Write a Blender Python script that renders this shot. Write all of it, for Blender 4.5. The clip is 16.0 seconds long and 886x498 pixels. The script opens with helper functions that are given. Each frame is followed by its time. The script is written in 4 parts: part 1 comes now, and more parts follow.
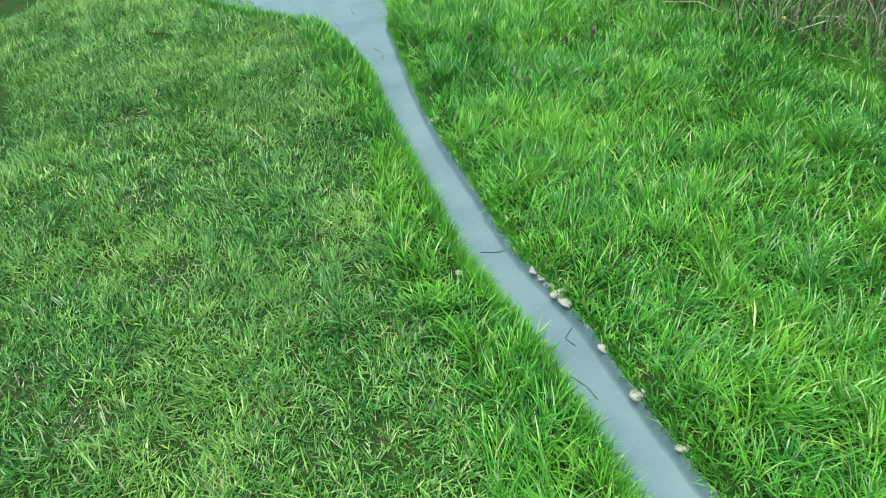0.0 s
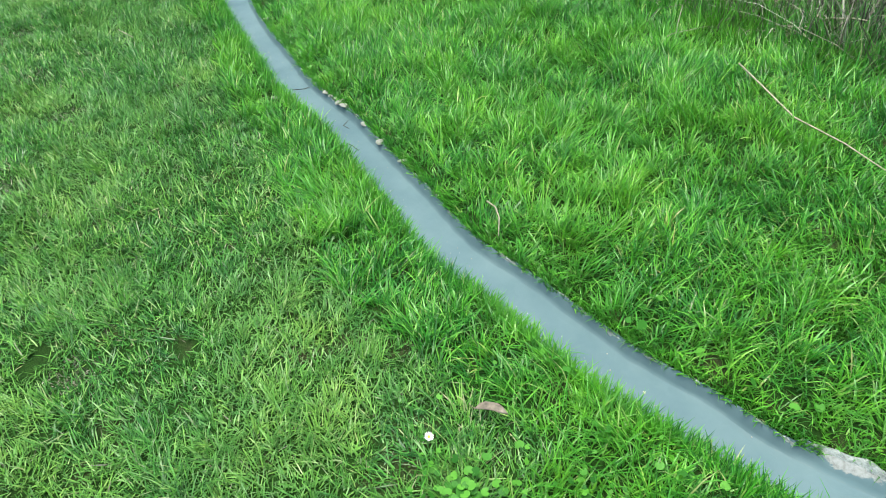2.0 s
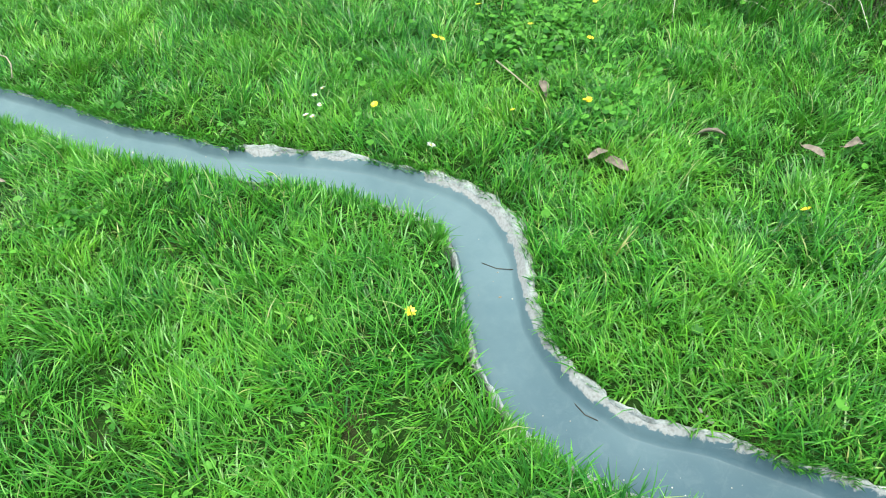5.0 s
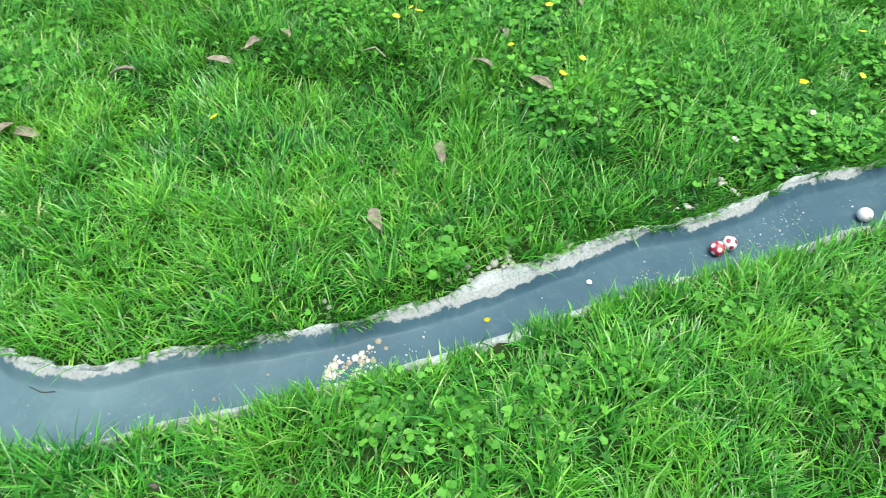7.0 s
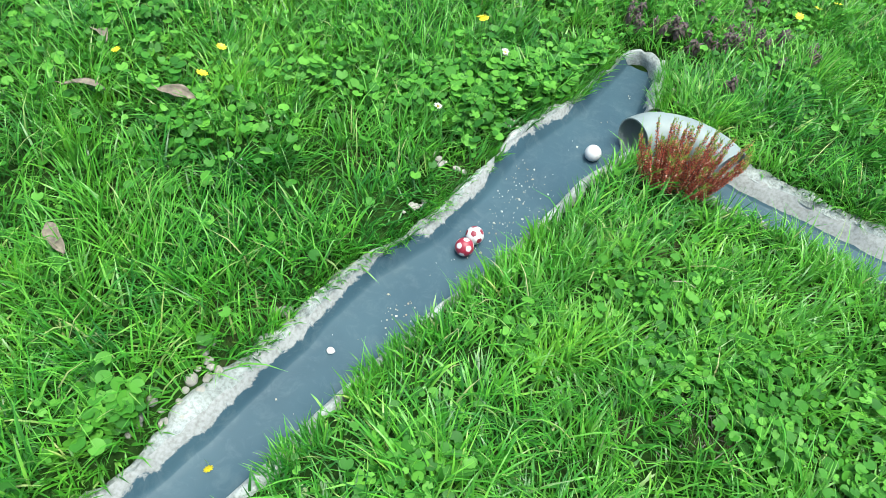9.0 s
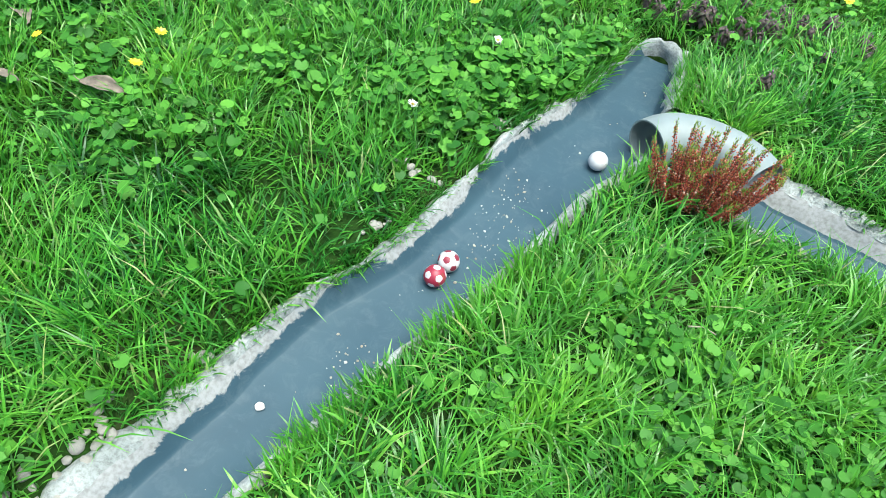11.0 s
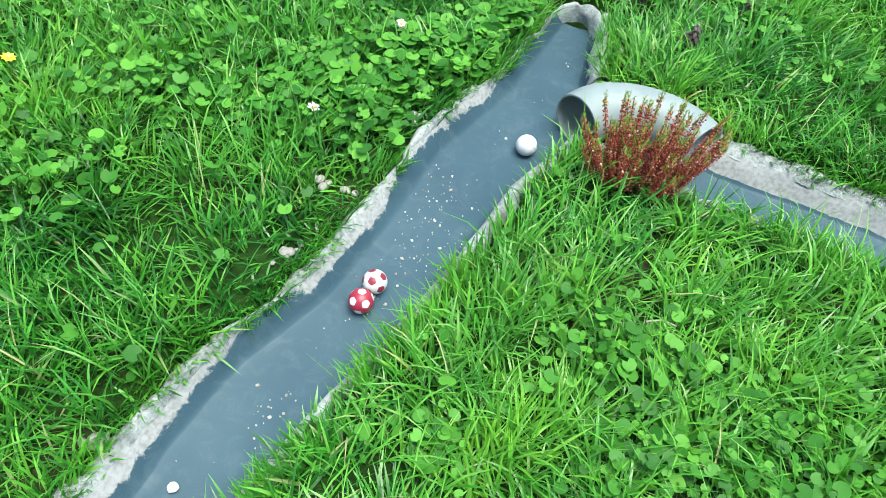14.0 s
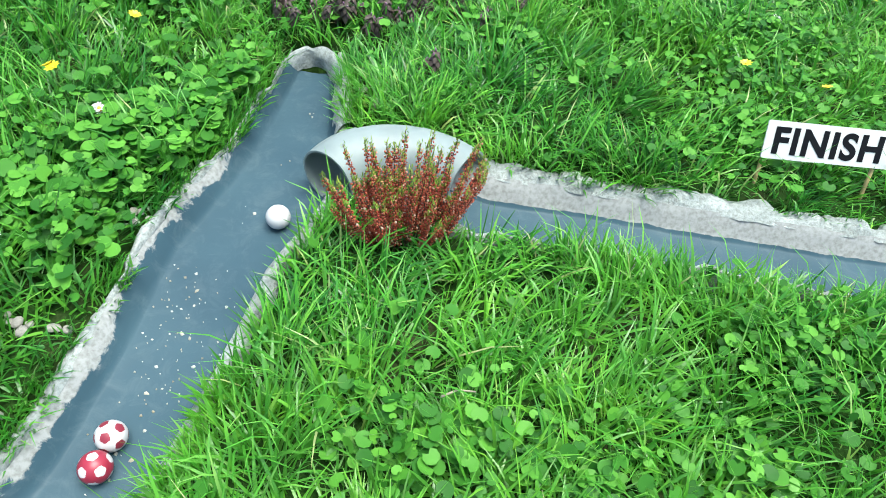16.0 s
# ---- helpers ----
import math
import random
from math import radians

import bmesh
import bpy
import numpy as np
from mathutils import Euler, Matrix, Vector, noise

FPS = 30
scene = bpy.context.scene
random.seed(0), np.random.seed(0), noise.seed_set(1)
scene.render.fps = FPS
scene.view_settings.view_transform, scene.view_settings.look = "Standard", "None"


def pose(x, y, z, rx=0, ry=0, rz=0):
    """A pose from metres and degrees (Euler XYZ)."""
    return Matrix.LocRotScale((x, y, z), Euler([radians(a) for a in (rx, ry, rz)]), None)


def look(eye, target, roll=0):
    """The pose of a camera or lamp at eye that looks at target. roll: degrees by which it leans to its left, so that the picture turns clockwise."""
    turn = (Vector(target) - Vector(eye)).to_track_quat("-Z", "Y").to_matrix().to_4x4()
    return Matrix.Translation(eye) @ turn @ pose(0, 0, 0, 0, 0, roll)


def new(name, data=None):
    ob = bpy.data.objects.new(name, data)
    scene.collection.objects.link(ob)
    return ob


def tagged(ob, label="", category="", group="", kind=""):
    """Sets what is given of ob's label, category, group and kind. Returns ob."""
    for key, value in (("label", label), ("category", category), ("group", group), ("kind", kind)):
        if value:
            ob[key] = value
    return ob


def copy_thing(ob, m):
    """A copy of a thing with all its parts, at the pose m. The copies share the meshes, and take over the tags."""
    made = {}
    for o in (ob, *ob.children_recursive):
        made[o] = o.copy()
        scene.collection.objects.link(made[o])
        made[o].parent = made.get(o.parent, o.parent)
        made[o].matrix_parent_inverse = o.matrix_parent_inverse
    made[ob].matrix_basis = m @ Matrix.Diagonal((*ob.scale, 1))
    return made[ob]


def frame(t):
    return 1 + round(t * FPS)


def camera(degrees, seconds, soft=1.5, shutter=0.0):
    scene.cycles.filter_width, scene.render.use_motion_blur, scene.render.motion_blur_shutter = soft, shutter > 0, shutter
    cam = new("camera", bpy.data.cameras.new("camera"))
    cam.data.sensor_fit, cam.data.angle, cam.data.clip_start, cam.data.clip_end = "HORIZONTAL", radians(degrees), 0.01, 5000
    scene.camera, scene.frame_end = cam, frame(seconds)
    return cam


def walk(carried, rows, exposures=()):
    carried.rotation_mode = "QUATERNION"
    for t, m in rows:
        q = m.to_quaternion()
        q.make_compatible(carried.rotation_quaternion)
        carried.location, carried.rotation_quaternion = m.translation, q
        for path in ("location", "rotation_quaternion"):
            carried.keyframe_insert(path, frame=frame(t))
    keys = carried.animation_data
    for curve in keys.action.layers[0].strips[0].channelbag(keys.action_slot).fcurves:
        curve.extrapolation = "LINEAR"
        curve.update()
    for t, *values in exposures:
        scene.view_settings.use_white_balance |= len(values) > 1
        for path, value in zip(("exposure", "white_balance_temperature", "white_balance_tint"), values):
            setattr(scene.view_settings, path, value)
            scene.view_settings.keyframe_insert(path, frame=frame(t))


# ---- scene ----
cam = camera(65.1, 16.0, soft=0.8, shutter=0.08)
PATH = [
    (0, (-2.153, -3.29, 1.297), (-3.577, -3.885, 0.025), -5.9),
    (0.5, (-1.872, -3.111, 1.289), (-3.326, -3.635, 0.019), -5.4),
    (1, (-1.596, -2.889, 1.286), (-3.071, -3.367, 0.022), -4.6),
    (1.5, (-1.362, -2.719, 1.285), (-2.836, -3.163, 0.008), -5.1),
    (2, (-1.142, -2.593, 1.28), (-2.64, -2.956, 0.005), -4.7),
    (2.5, (-0.996, -2.451, 1.267), (-2.494, -2.747, -0.025), -4.1),
    (2.7, (-0.948, -2.375, 1.268), (-2.434, -2.664, -0.039), -4.3),
    (3, (-0.857, -2.273, 1.253), (-2.353, -2.532, -0.049), -3.7),
    (3.5, (-0.752, -2.16, 1.248), (-2.255, -2.351, -0.058), -3.8),
    (4, (-0.608, -2.048, 1.232), (-2.102, -2.094, -0.097), -4.0),
    (4.2, (-0.54, -2.004, 1.228), (-2.022, -1.969, -0.114), -3.7),
    (6.3, (-0.034, -1.569, 1.266), (-1.155, -0.92, -0.258), -2.2),
    (6.5, (-0.002, -1.516, 1.265), (-1.068, -0.8, -0.268), -1.9),
    (7, (0.054, -1.409, 1.256), (-0.767, -0.426, -0.28), 1.9),
    (7.5, (0.058, -1.279, 1.224), (-0.429, -0.057, -0.282), 7.0),
    (8, (0.007, -1.164, 1.176), (-0.256, 0.129, -0.327), 9.0),
    (8.5, (-0.075, -1.073, 1.094), (-0.196, 0.232, -0.417), 10.8),
    (9, (-0.116, -1.01, 1.022), (-0.207, 0.252, -0.527), 10.7),
    (9.2, (-0.122, -0.984, 1.004), (-0.201, 0.265, -0.556), 10.6),
    (11.3, (-0.041, -0.77, 0.882), (-0.222, 0.44, -0.699), 8.5),
    (11.5, (-0.036, -0.756, 0.877), (-0.231, 0.443, -0.712), 8.0),
    (12, (-0.02, -0.725, 0.858), (-0.201, 0.487, -0.722), 7.1),
    (12.5, (-0.028, -0.714, 0.848), (-0.149, 0.525, -0.717), 7.3),
    (13, (-0.03, -0.705, 0.837), (-0.123, 0.533, -0.731), 7.0),
    (13.5, (-0.035, -0.687, 0.829), (-0.088, 0.528, -0.759), 7.3),
    (14, (-0.034, -0.67, 0.825), (-0.029, 0.535, -0.771), 7.6),
    (14.5, (-0.022, -0.628, 0.812), (0.073, 0.568, -0.788), 8.0),
    (15, (-0.024, -0.582, 0.784), (0.222, 0.634, -0.784), 9.1),
    (15.5, (0.02, -0.549, 0.762), (0.383, 0.701, -0.757), 8.9),
    (16, (0.089, -0.534, 0.759), (0.541, 0.716, -0.736), 8.8),
]
walk(cam, [(t, look(eye, target, roll)) for t, eye, target, roll in PATH], exposures=[(0, 1.12, 6450, -1), (2.0, 1.12, 6450, -1), (3.0, 1.28, 6450, -1), (4.2, 1.26, 6450, -1), (6.3, 1.30, 6420, -1), (8.0, 1.30, 6400, -1), (11.3, 1.31, 6220, 0), (16.0, 1.35, 6280, 0)])

# ---- world, sun, exposure ----
world = bpy.data.worlds.new("overcast_sky")
scene.world = world
world.use_nodes = True
wn = world.node_tree.nodes
sky = wn.new("ShaderNodeTexSky")
sky.sky_type = "NISHITA"
sky.sun_disc = False
sky.sun_elevation = radians(78)
sky.sun_rotation = radians(115)
sky.air_density = 1.0
sky.dust_density = 4.0
sky.ozone_density = 1.0
world.node_tree.links.new(sky.outputs[0], wn["Background"].inputs[0])
wn["Background"].inputs[1].default_value = 0.14
sun_lamp = bpy.data.lights.new("sun", "SUN")
sun_lamp.energy = 2.3
sun_lamp.angle = radians(42)
sun_lamp.color = (1.0, 0.97, 0.92)
sun = new("sun", sun_lamp)
sun.matrix_world = look((0.9, -0.4, 6), (0, 0, 0))


# ---- materials ----
def material(name, rough=0.6, metal=0.0, spec=0.5):
    m = bpy.data.materials.new(name)
    m.use_nodes = True
    nt = m.node_tree
    b = nt.nodes["Principled BSDF"]
    b.inputs["Roughness"].default_value = rough
    b.inputs["Metallic"].default_value = metal
    b.inputs["Specular IOR Level"].default_value = spec
    return m, nt, b


def ramp(nt, fac, stops):
    r = nt.nodes.new("ShaderNodeValToRGB")
    e = r.color_ramp.elements
    while len(e) < len(stops):
        e.new(0.5)
    for el, (p, c) in zip(e, stops):
        el.position = p
        el.color = (*c, 1)
    nt.links.new(fac, r.inputs[0])
    return r.outputs[0]


def noise_tex(nt, scale, detail=4, rough=0.55, distort=0.0):
    c = nt.nodes.new("ShaderNodeTexCoord")
    n = nt.nodes.new("ShaderNodeTexNoise")
    n.inputs["Scale"].default_value = scale
    n.inputs["Detail"].default_value = detail
    n.inputs["Roughness"].default_value = rough
    n.inputs["Distortion"].default_value = distort
    nt.links.new(c.outputs["Object"], n.inputs["Vector"])
    return n.outputs["Fac"]


def mix(nt, fac, a, b, mode="MIX"):
    m = nt.nodes.new("ShaderNodeMix")
    m.data_type = "RGBA"
    m.blend_type = mode
    for s, v in ((m.inputs[0], fac), (m.inputs[6], a), (m.inputs[7], b)):
        if isinstance(v, (int, float)):
            s.default_value = v
        elif isinstance(v, tuple):
            s.default_value = (*v, 1)
        else:
            nt.links.new(v, s)
    return m.outputs[2]


def bump(nt, b, height, strength, distance=0.002):
    n = nt.nodes.new("ShaderNodeBump")
    n.inputs["Strength"].default_value = strength
    n.inputs["Distance"].default_value = distance
    nt.links.new(height, n.inputs["Height"])
    nt.links.new(n.outputs[0], b.inputs["Normal"])


def leafy(name, stops, rough=0.45, through_light=0.35, island=True, patch=None, spec=0.35):
    """Foliage: each blade or leaf has its own tone, and light shines through it."""
    m, nt, b = material(name, rough, spec=spec)
    if island:
        g = nt.nodes.new("ShaderNodeNewGeometry").outputs["Random Per Island"]
    else:
        g = nt.nodes.new("ShaderNodeObjectInfo").outputs["Random"]
    col = ramp(nt, g, stops)
    if patch:
        f = ramp(nt, noise_tex(nt, patch[0], 3), [(0.42, (0, 0, 0)), (0.62, (1, 1, 1))])
        col = mix(nt, f, col, mix(nt, 0.6, col, patch[1]))
        g2 = ramp(nt, noise_tex(nt, 13, 3), [(0.45, (0, 0, 0)), (0.62, (0.55, 0.55, 0.55))])
        col = mix(nt, g2, col, mix(nt, 0.7, col, (0.018, 0.13, 0.022)))
        tone = nt.nodes.new("ShaderNodeAttribute")
        tone.attribute_name = "tone"
        span = nt.nodes.new("ShaderNodeMapRange")
        span.inputs[1].default_value, span.inputs[2].default_value = -1, 1
        nt.links.new(tone.outputs["Fac"], span.inputs[0])
        col = mix(nt, 1.0, col, ramp(nt, span.outputs[0], [(0, (0.55, 0.70, 1.0)), (0.5, (1, 1, 1.4)), (1, (1.5, 1.22, 1.6))]), "MULTIPLY")
    nt.links.new(col, b.inputs["Base Color"])
    t = nt.nodes.new("ShaderNodeBsdfTranslucent")
    nt.links.new(col, t.inputs[0])
    s = nt.nodes.new("ShaderNodeMixShader")
    s.inputs[0].default_value = through_light
    nt.links.new(b.outputs[0], s.inputs[1])
    nt.links.new(t.outputs[0], s.inputs[2])
    nt.links.new(s.outputs[0], nt.nodes["Material Output"].inputs[0])
    return m


def plain(name, colour, rough=0.6, var=0.2, scale=60, relief=0.2, metal=0.0, spec=0.5):
    m, nt, b = material(name, rough, metal, spec)
    f = noise_tex(nt, scale, 5)
    dark = tuple(c * (1 - var) for c in colour)
    light = tuple(min(1, c * (1 + var)) for c in colour)
    nt.links.new(ramp(nt, f, [(0.3, dark), (0.7, light)]), b.inputs["Base Color"])
    if relief:
        bump(nt, b, f, relief)
    return m


M_GRASS = leafy("long_grass", [(0, (0.018, 0.103, 0.008)), (0.2, (0.028, 0.144, 0.01)), (0.42, (0.05, 0.237, 0.015)), (0.7, (0.086, 0.35, 0.021)), (0.94, (0.179, 0.464, 0.046)), (1, (0.32, 0.36, 0.12))], 0.32, 0.30, spec=0.5, patch=(2.5, (0.138, 0.391, 0.023)))
M_LAWN = leafy("mown_grass", [(0, (0.019, 0.088, 0.01)), (0.18, (0.03, 0.124, 0.014)), (0.45, (0.076, 0.258, 0.025)), (0.8, (0.145, 0.391, 0.046)), (0.95, (0.262, 0.443, 0.103)), (1, (0.42, 0.42, 0.22))], 0.36, 0.26, spec=0.5, patch=(2.0, (0.179, 0.371, 0.057)))
M_LEAF = leafy("broad_leaf", [(0, (0.024, 0.115, 0.012)), (0.5, (0.055, 0.21, 0.020)), (1, (0.125, 0.35, 0.04))], 0.52, 0.3, spec=0.25)
M_LEAF_OB = leafy("plant_leaf", [(0, (0.032, 0.14, 0.014)), (0.5, (0.068, 0.24, 0.023)), (1, (0.14, 0.36, 0.045))], 0.5, 0.3, island=False)
M_STEM = plain("green_stem", (0.12, 0.24, 0.05), 0.6)
M_STRAW = leafy("straw", [(0, (0.045, 0.040, 0.030)), (0.45, (0.11, 0.10, 0.075)), (0.85, (0.26, 0.24, 0.185)), (1, (0.50, 0.48, 0.40))], 0.7, 0.1)
M_DEAD = plain("dead_leaf_brown", (0.165, 0.137, 0.103), 0.75, 0.45, 70, 0.5)
M_TWIG = plain("pale_dry_stalk", (0.30, 0.265, 0.19), 0.75, 0.3, 90, 0.3)
M_YELLOW = plain("yellow_petal", (0.66, 0.56, 0.02), 0.35, 0.12, 200, 0)
M_YCENTRE = plain("ochre_centre", (0.62, 0.40, 0.02), 0.6, 0.2, 300, 0.4)
M_WHITEPETAL = plain("white_petal", (0.62, 0.61, 0.61), 0.5, 0.06, 200, 0)
M_PURPLE = leafy("purple_leaf", [(0, (0.05, 0.06, 0.03)), (0.5, (0.085, 0.052, 0.055)), (1, (0.13, 0.085, 0.095))], 0.55, 0.2)
M_PINK = plain("purple_bloom", (0.19, 0.10, 0.18), 0.5, 0.3, 200, 0)
M_STONE = plain("pale_stone", (0.31, 0.30, 0.265), 0.85, 0.25, 45, 0.7)


def cement_material():
    m, nt, b = material("whitewashed_cement", 0.9, spec=0.2)
    big, fine = noise_tex(nt, 14, 5, 0.65), noise_tex(nt, 170, 5, 0.7)
    col = ramp(nt, big, [(0.28, (0.15, 0.168, 0.155)), (0.42, (0.27, 0.298, 0.286)), (0.62, (0.385, 0.418, 0.405))])
    col = mix(nt, 0.55, col, ramp(nt, fine, [(0.36, (0.30, 0.30, 0.28)), (0.55, (1.0, 1.0, 1.0))]), "MULTIPLY")
    nt.links.new(col, b.inputs["Base Color"])
    bump(nt, b, fine, 1.0, 0.004)
    return m


def paint_material():
    """Blue-grey masonry paint, ragged towards the bare cement of the rim, with worn patches."""
    m, nt, b = material("blue_grey_paint", 0.4, spec=0.45)
    a = nt.nodes.new("ShaderNodeAttribute")
    a.attribute_name = "edge"
    big, mid, fine = noise_tex(nt, 5, 4), noise_tex(nt, 30, 7, 0.72, 0.6), noise_tex(nt, 150, 4)
    paint = ramp(nt, big, [(0.3, (0.029, 0.060, 0.082)), (0.7, (0.043, 0.082, 0.105))])
    dusty = ramp(nt, mid, [(0.5, (0, 0, 0)), (0.75, (0.22, 0.22, 0.22))])
    paint = mix(nt, dusty, paint, (0.16, 0.20, 0.21))
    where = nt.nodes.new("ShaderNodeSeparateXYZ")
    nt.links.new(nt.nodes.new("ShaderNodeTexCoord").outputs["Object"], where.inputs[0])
    # paler blue-grey mixed in upstream, falling to none at x = -0.55
    upstream = nt.nodes.new("ShaderNodeMapRange")
    upstream.inputs[1].default_value, upstream.inputs[2].default_value = -1.45, -0.55
    upstream.inputs[3].default_value, upstream.inputs[4].default_value = 0.62, 0.0
    nt.links.new(where.outputs[0], upstream.inputs[0])
    paint = mix(nt, upstream.outputs[0], paint, ramp(nt, big, [(0.3, (0.115, 0.18, 0.195)), (0.7, (0.165, 0.235, 0.245))]))
    cement = ramp(nt, fine, [(0.3, (0.19, 0.195, 0.185)), (0.6, (0.29, 0.30, 0.295))])
    add = nt.nodes.new("ShaderNodeMath")
    add.operation = "MULTIPLY_ADD"
    nt.links.new(mid, add.inputs[0])
    add.inputs[1].default_value = 0.9
    nt.links.new(a.outputs["Fac"], add.inputs[2])
    cut = nt.nodes.new("ShaderNodeMapRange")
    cut.inputs[1].default_value, cut.inputs[2].default_value = 1.12, 1.2
    nt.links.new(add.outputs[0], cut.inputs[0])
    nt.links.new(mix(nt, cut.outputs[0], paint, cement), b.inputs["Base Color"])
    r = nt.nodes.new("ShaderNodeMapRange")
    r.inputs[3].default_value, r.inputs[4].default_value = 0.47, 0.9
    wall = nt.nodes.new("ShaderNodeMapRange")
    wall.inputs[1].default_value, wall.inputs[2].default_value = 0.03, 0.25
    nt.links.new(a.outputs["Fac"], wall.inputs[0])
    most = nt.nodes.new("ShaderNodeMath")
    most.operation = "MAXIMUM"
    nt.links.new(wall.outputs[0], most.inputs[0])
    nt.links.new(cut.outputs[0], most.inputs[1])
    nt.links.new(most.outputs[0], r.inputs[0])
    nt.links.new(r.outputs[0], b.inputs["Roughness"])
    level = nt.nodes.new("ShaderNodeMapRange")
    level.inputs[3].default_value, level.inputs[4].default_value = 0.2, 0.1
    nt.links.new(most.outputs[0], level.inputs[0])
    nt.links.new(level.outputs[0], b.inputs["Specular IOR Level"])
    bump(nt, b, mid, 0.3, 0.003)
    return m


def soil_material():
    m, nt, b = material("soil_and_moss", 0.95, spec=0.1)
    big, fine = noise_tex(nt, 6, 5), noise_tex(nt, 90, 6, 0.7)
    col = ramp(nt, big, [(0.35, (0.022, 0.055, 0.010)), (0.55, (0.020, 0.060, 0.009)), (0.75, (0.070, 0.060, 0.034))])
    col = mix(nt, 0.6, col, ramp(nt, fine, [(0.3, (0.2, 0.2, 0.18)), (0.7, (1, 1, 1))]), "MULTIPLY")
    nt.links.new(col, b.inputs["Base Color"])
    bump(nt, b, fine, 0.8, 0.01)
    return m


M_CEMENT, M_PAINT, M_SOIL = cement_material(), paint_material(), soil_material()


# ---- helpers for meshes ----
def part(name, bm, mat, parent=None, label="", smooth=True):
    me = bpy.data.meshes.new(name)
    bm.to_mesh(me)
    bm.free()
    me.materials.append(mat)
    if smooth:
        me.polygons.foreach_set("use_smooth", [True] * len(me.polygons))
    ob = new(name, me)
    ob.parent = parent
    if label:
        tagged(ob, label)
    return ob


def share(name, me, parent, m):
    ob = new(name, me)
    ob.parent = parent
    ob.matrix_basis = m
    return ob


def array_mesh(name, verts, tris, mat, smooth=True, quads=None):
    """One mesh from number arrays."""
    me = bpy.data.meshes.new(name)
    nq = 0 if quads is None else len(quads)
    loops = np.concatenate(([] if quads is None else [quads.ravel()]) + [tris.ravel()]).astype(np.int32)
    me.vertices.add(len(verts))
    me.vertices.foreach_set("co", np.asarray(verts, np.float32).ravel())
    me.loops.add(len(loops))
    me.loops.foreach_set("vertex_index", loops)
    me.polygons.add(nq + len(tris))
    starts = np.concatenate([np.arange(nq) * 4, nq * 4 + np.arange(len(tris)) * 3]).astype(np.int32)
    me.polygons.foreach_set("loop_start", starts)
    if smooth:
        me.polygons.foreach_set("use_smooth", np.ones(nq + len(tris), bool))
    me.materials.append(mat)
    me.update(calc_edges=True)
    return new(name, me)


_lat = np.random.RandomState(7).rand(256, 256)


def vnoise(x, y, scale):
    """Smooth value noise, 0 to 1, with features about scale metres wide."""
    u, v = np.asarray(x) / scale + 100.3, np.asarray(y) / scale + 57.7
    i, j = np.floor(u).astype(int), np.floor(v).astype(int)
    f, g = u - i, v - j
    f, g = f * f * (3 - 2 * f), g * g * (3 - 2 * g)
    a, b = _lat[i % 256, j % 256], _lat[(i + 1) % 256, j % 256]
    c, d = _lat[i % 256, (j + 1) % 256], _lat[(i + 1) % 256, (j + 1) % 256]
    return (a * (1 - f) + b * f) * (1 - g) + (c * (1 - f) + d * f) * g


# ---- plan of the run: centre line x, y and width of the trough ----
UPPER = [
    (-5.9, -5.95, 1.1), (-5.62, -5.45, 0.95), (-5.32, -5.02, 0.5), (-5.1, -4.84, 0.28), (-4.92, -4.69, 0.2),
    (-4.68, -4.514, 0.14), (-4.449, -4.367, 0.125), (-4.2, -4.195, 0.12), (-3.891, -3.962, 0.125), (-3.622, -3.759, 0.13),
    (-3.37, -3.51, 0.13), (-3.138, -3.322, 0.13), (-2.894, -3.122, 0.14), (-2.658, -2.932, 0.145), (-2.472, -2.705, 0.145),
    (-2.277, -2.488, 0.145), (-2.155, -2.302, 0.145), (-2.034, -2.127, 0.128), (-1.88, -1.809, 0.133), (-1.795, -1.685, 0.134),
]
LOWER = [
    (-1.697, -1.574, 0.137), (-1.589, -1.504, 0.132), (-1.469, -1.495, 0.133), (-1.278, -1.525, 0.127), (-1.13, -1.525, 0.144),
    (-1.002, -1.489, 0.144), (-0.865, -1.388, 0.137), (-0.788, -1.258, 0.131), (-0.71, -1.156, 0.122), (-0.569, -0.947, 0.104),
    (-0.442, -0.73, 0.097), (-0.338, -0.518, 0.104), (-0.236, -0.306, 0.129), (-0.135, -0.153, 0.122), (-0.043, 0.04, 0.141),
    (-0.002, 0.138, 0.154), (0.054, 0.219, 0.163), (0.112, 0.314, 0.16), (0.145, 0.44, 0.112), (0.168, 0.529, 0.086),
    (0.182, 0.577, 0.074), (0.193, 0.616, 0.06),
]
FINISH = [(0.165, 0.290, 0.095), (0.24, 0.266, 0.10), (0.36, 0.199, 0.10), (0.441, 0.163, 0.10), (0.612, 0.099, 0.10), (0.780, 0.033, 0.102), (0.982, -0.040, 0.104), (1.225, -0.118, 0.104)]


def spline(points, step):
    """Catmull-Rom through the points, resampled at even steps; columns as given."""
    p = np.array(points, float)
    p = np.vstack([2 * p[0] - p[1], p, 2 * p[-1] - p[-2]])
    out = []
    for i in range(1, len(p) - 2):
        t = np.linspace(0, 1, 24, endpoint=False)[:, None]
        a, b, c, d = p[i - 1 : i + 3]
        out.append(0.5 * (2 * b + (c - a) * t + (2 * a - 5 * b + 4 * c - d) * t**2 + (3 * b - a - 3 * c + d) * t**3))
    q = np.vstack(out + [p[-2:-1]])
    s = np.r_[0, np.cumsum(np.linalg.norm(np.diff(q[:, :2], axis=0), axis=1))]
    e = np.arange(0, s[-1], step)
    return np.stack([np.interp(e, s, q[:, k]) for k in range(q.shape[1])], 1), e


RUN, RUN_S = spline(UPPER + LOWER, 0.01)
FIN, FIN_S = spline(FINISH, 0.01)


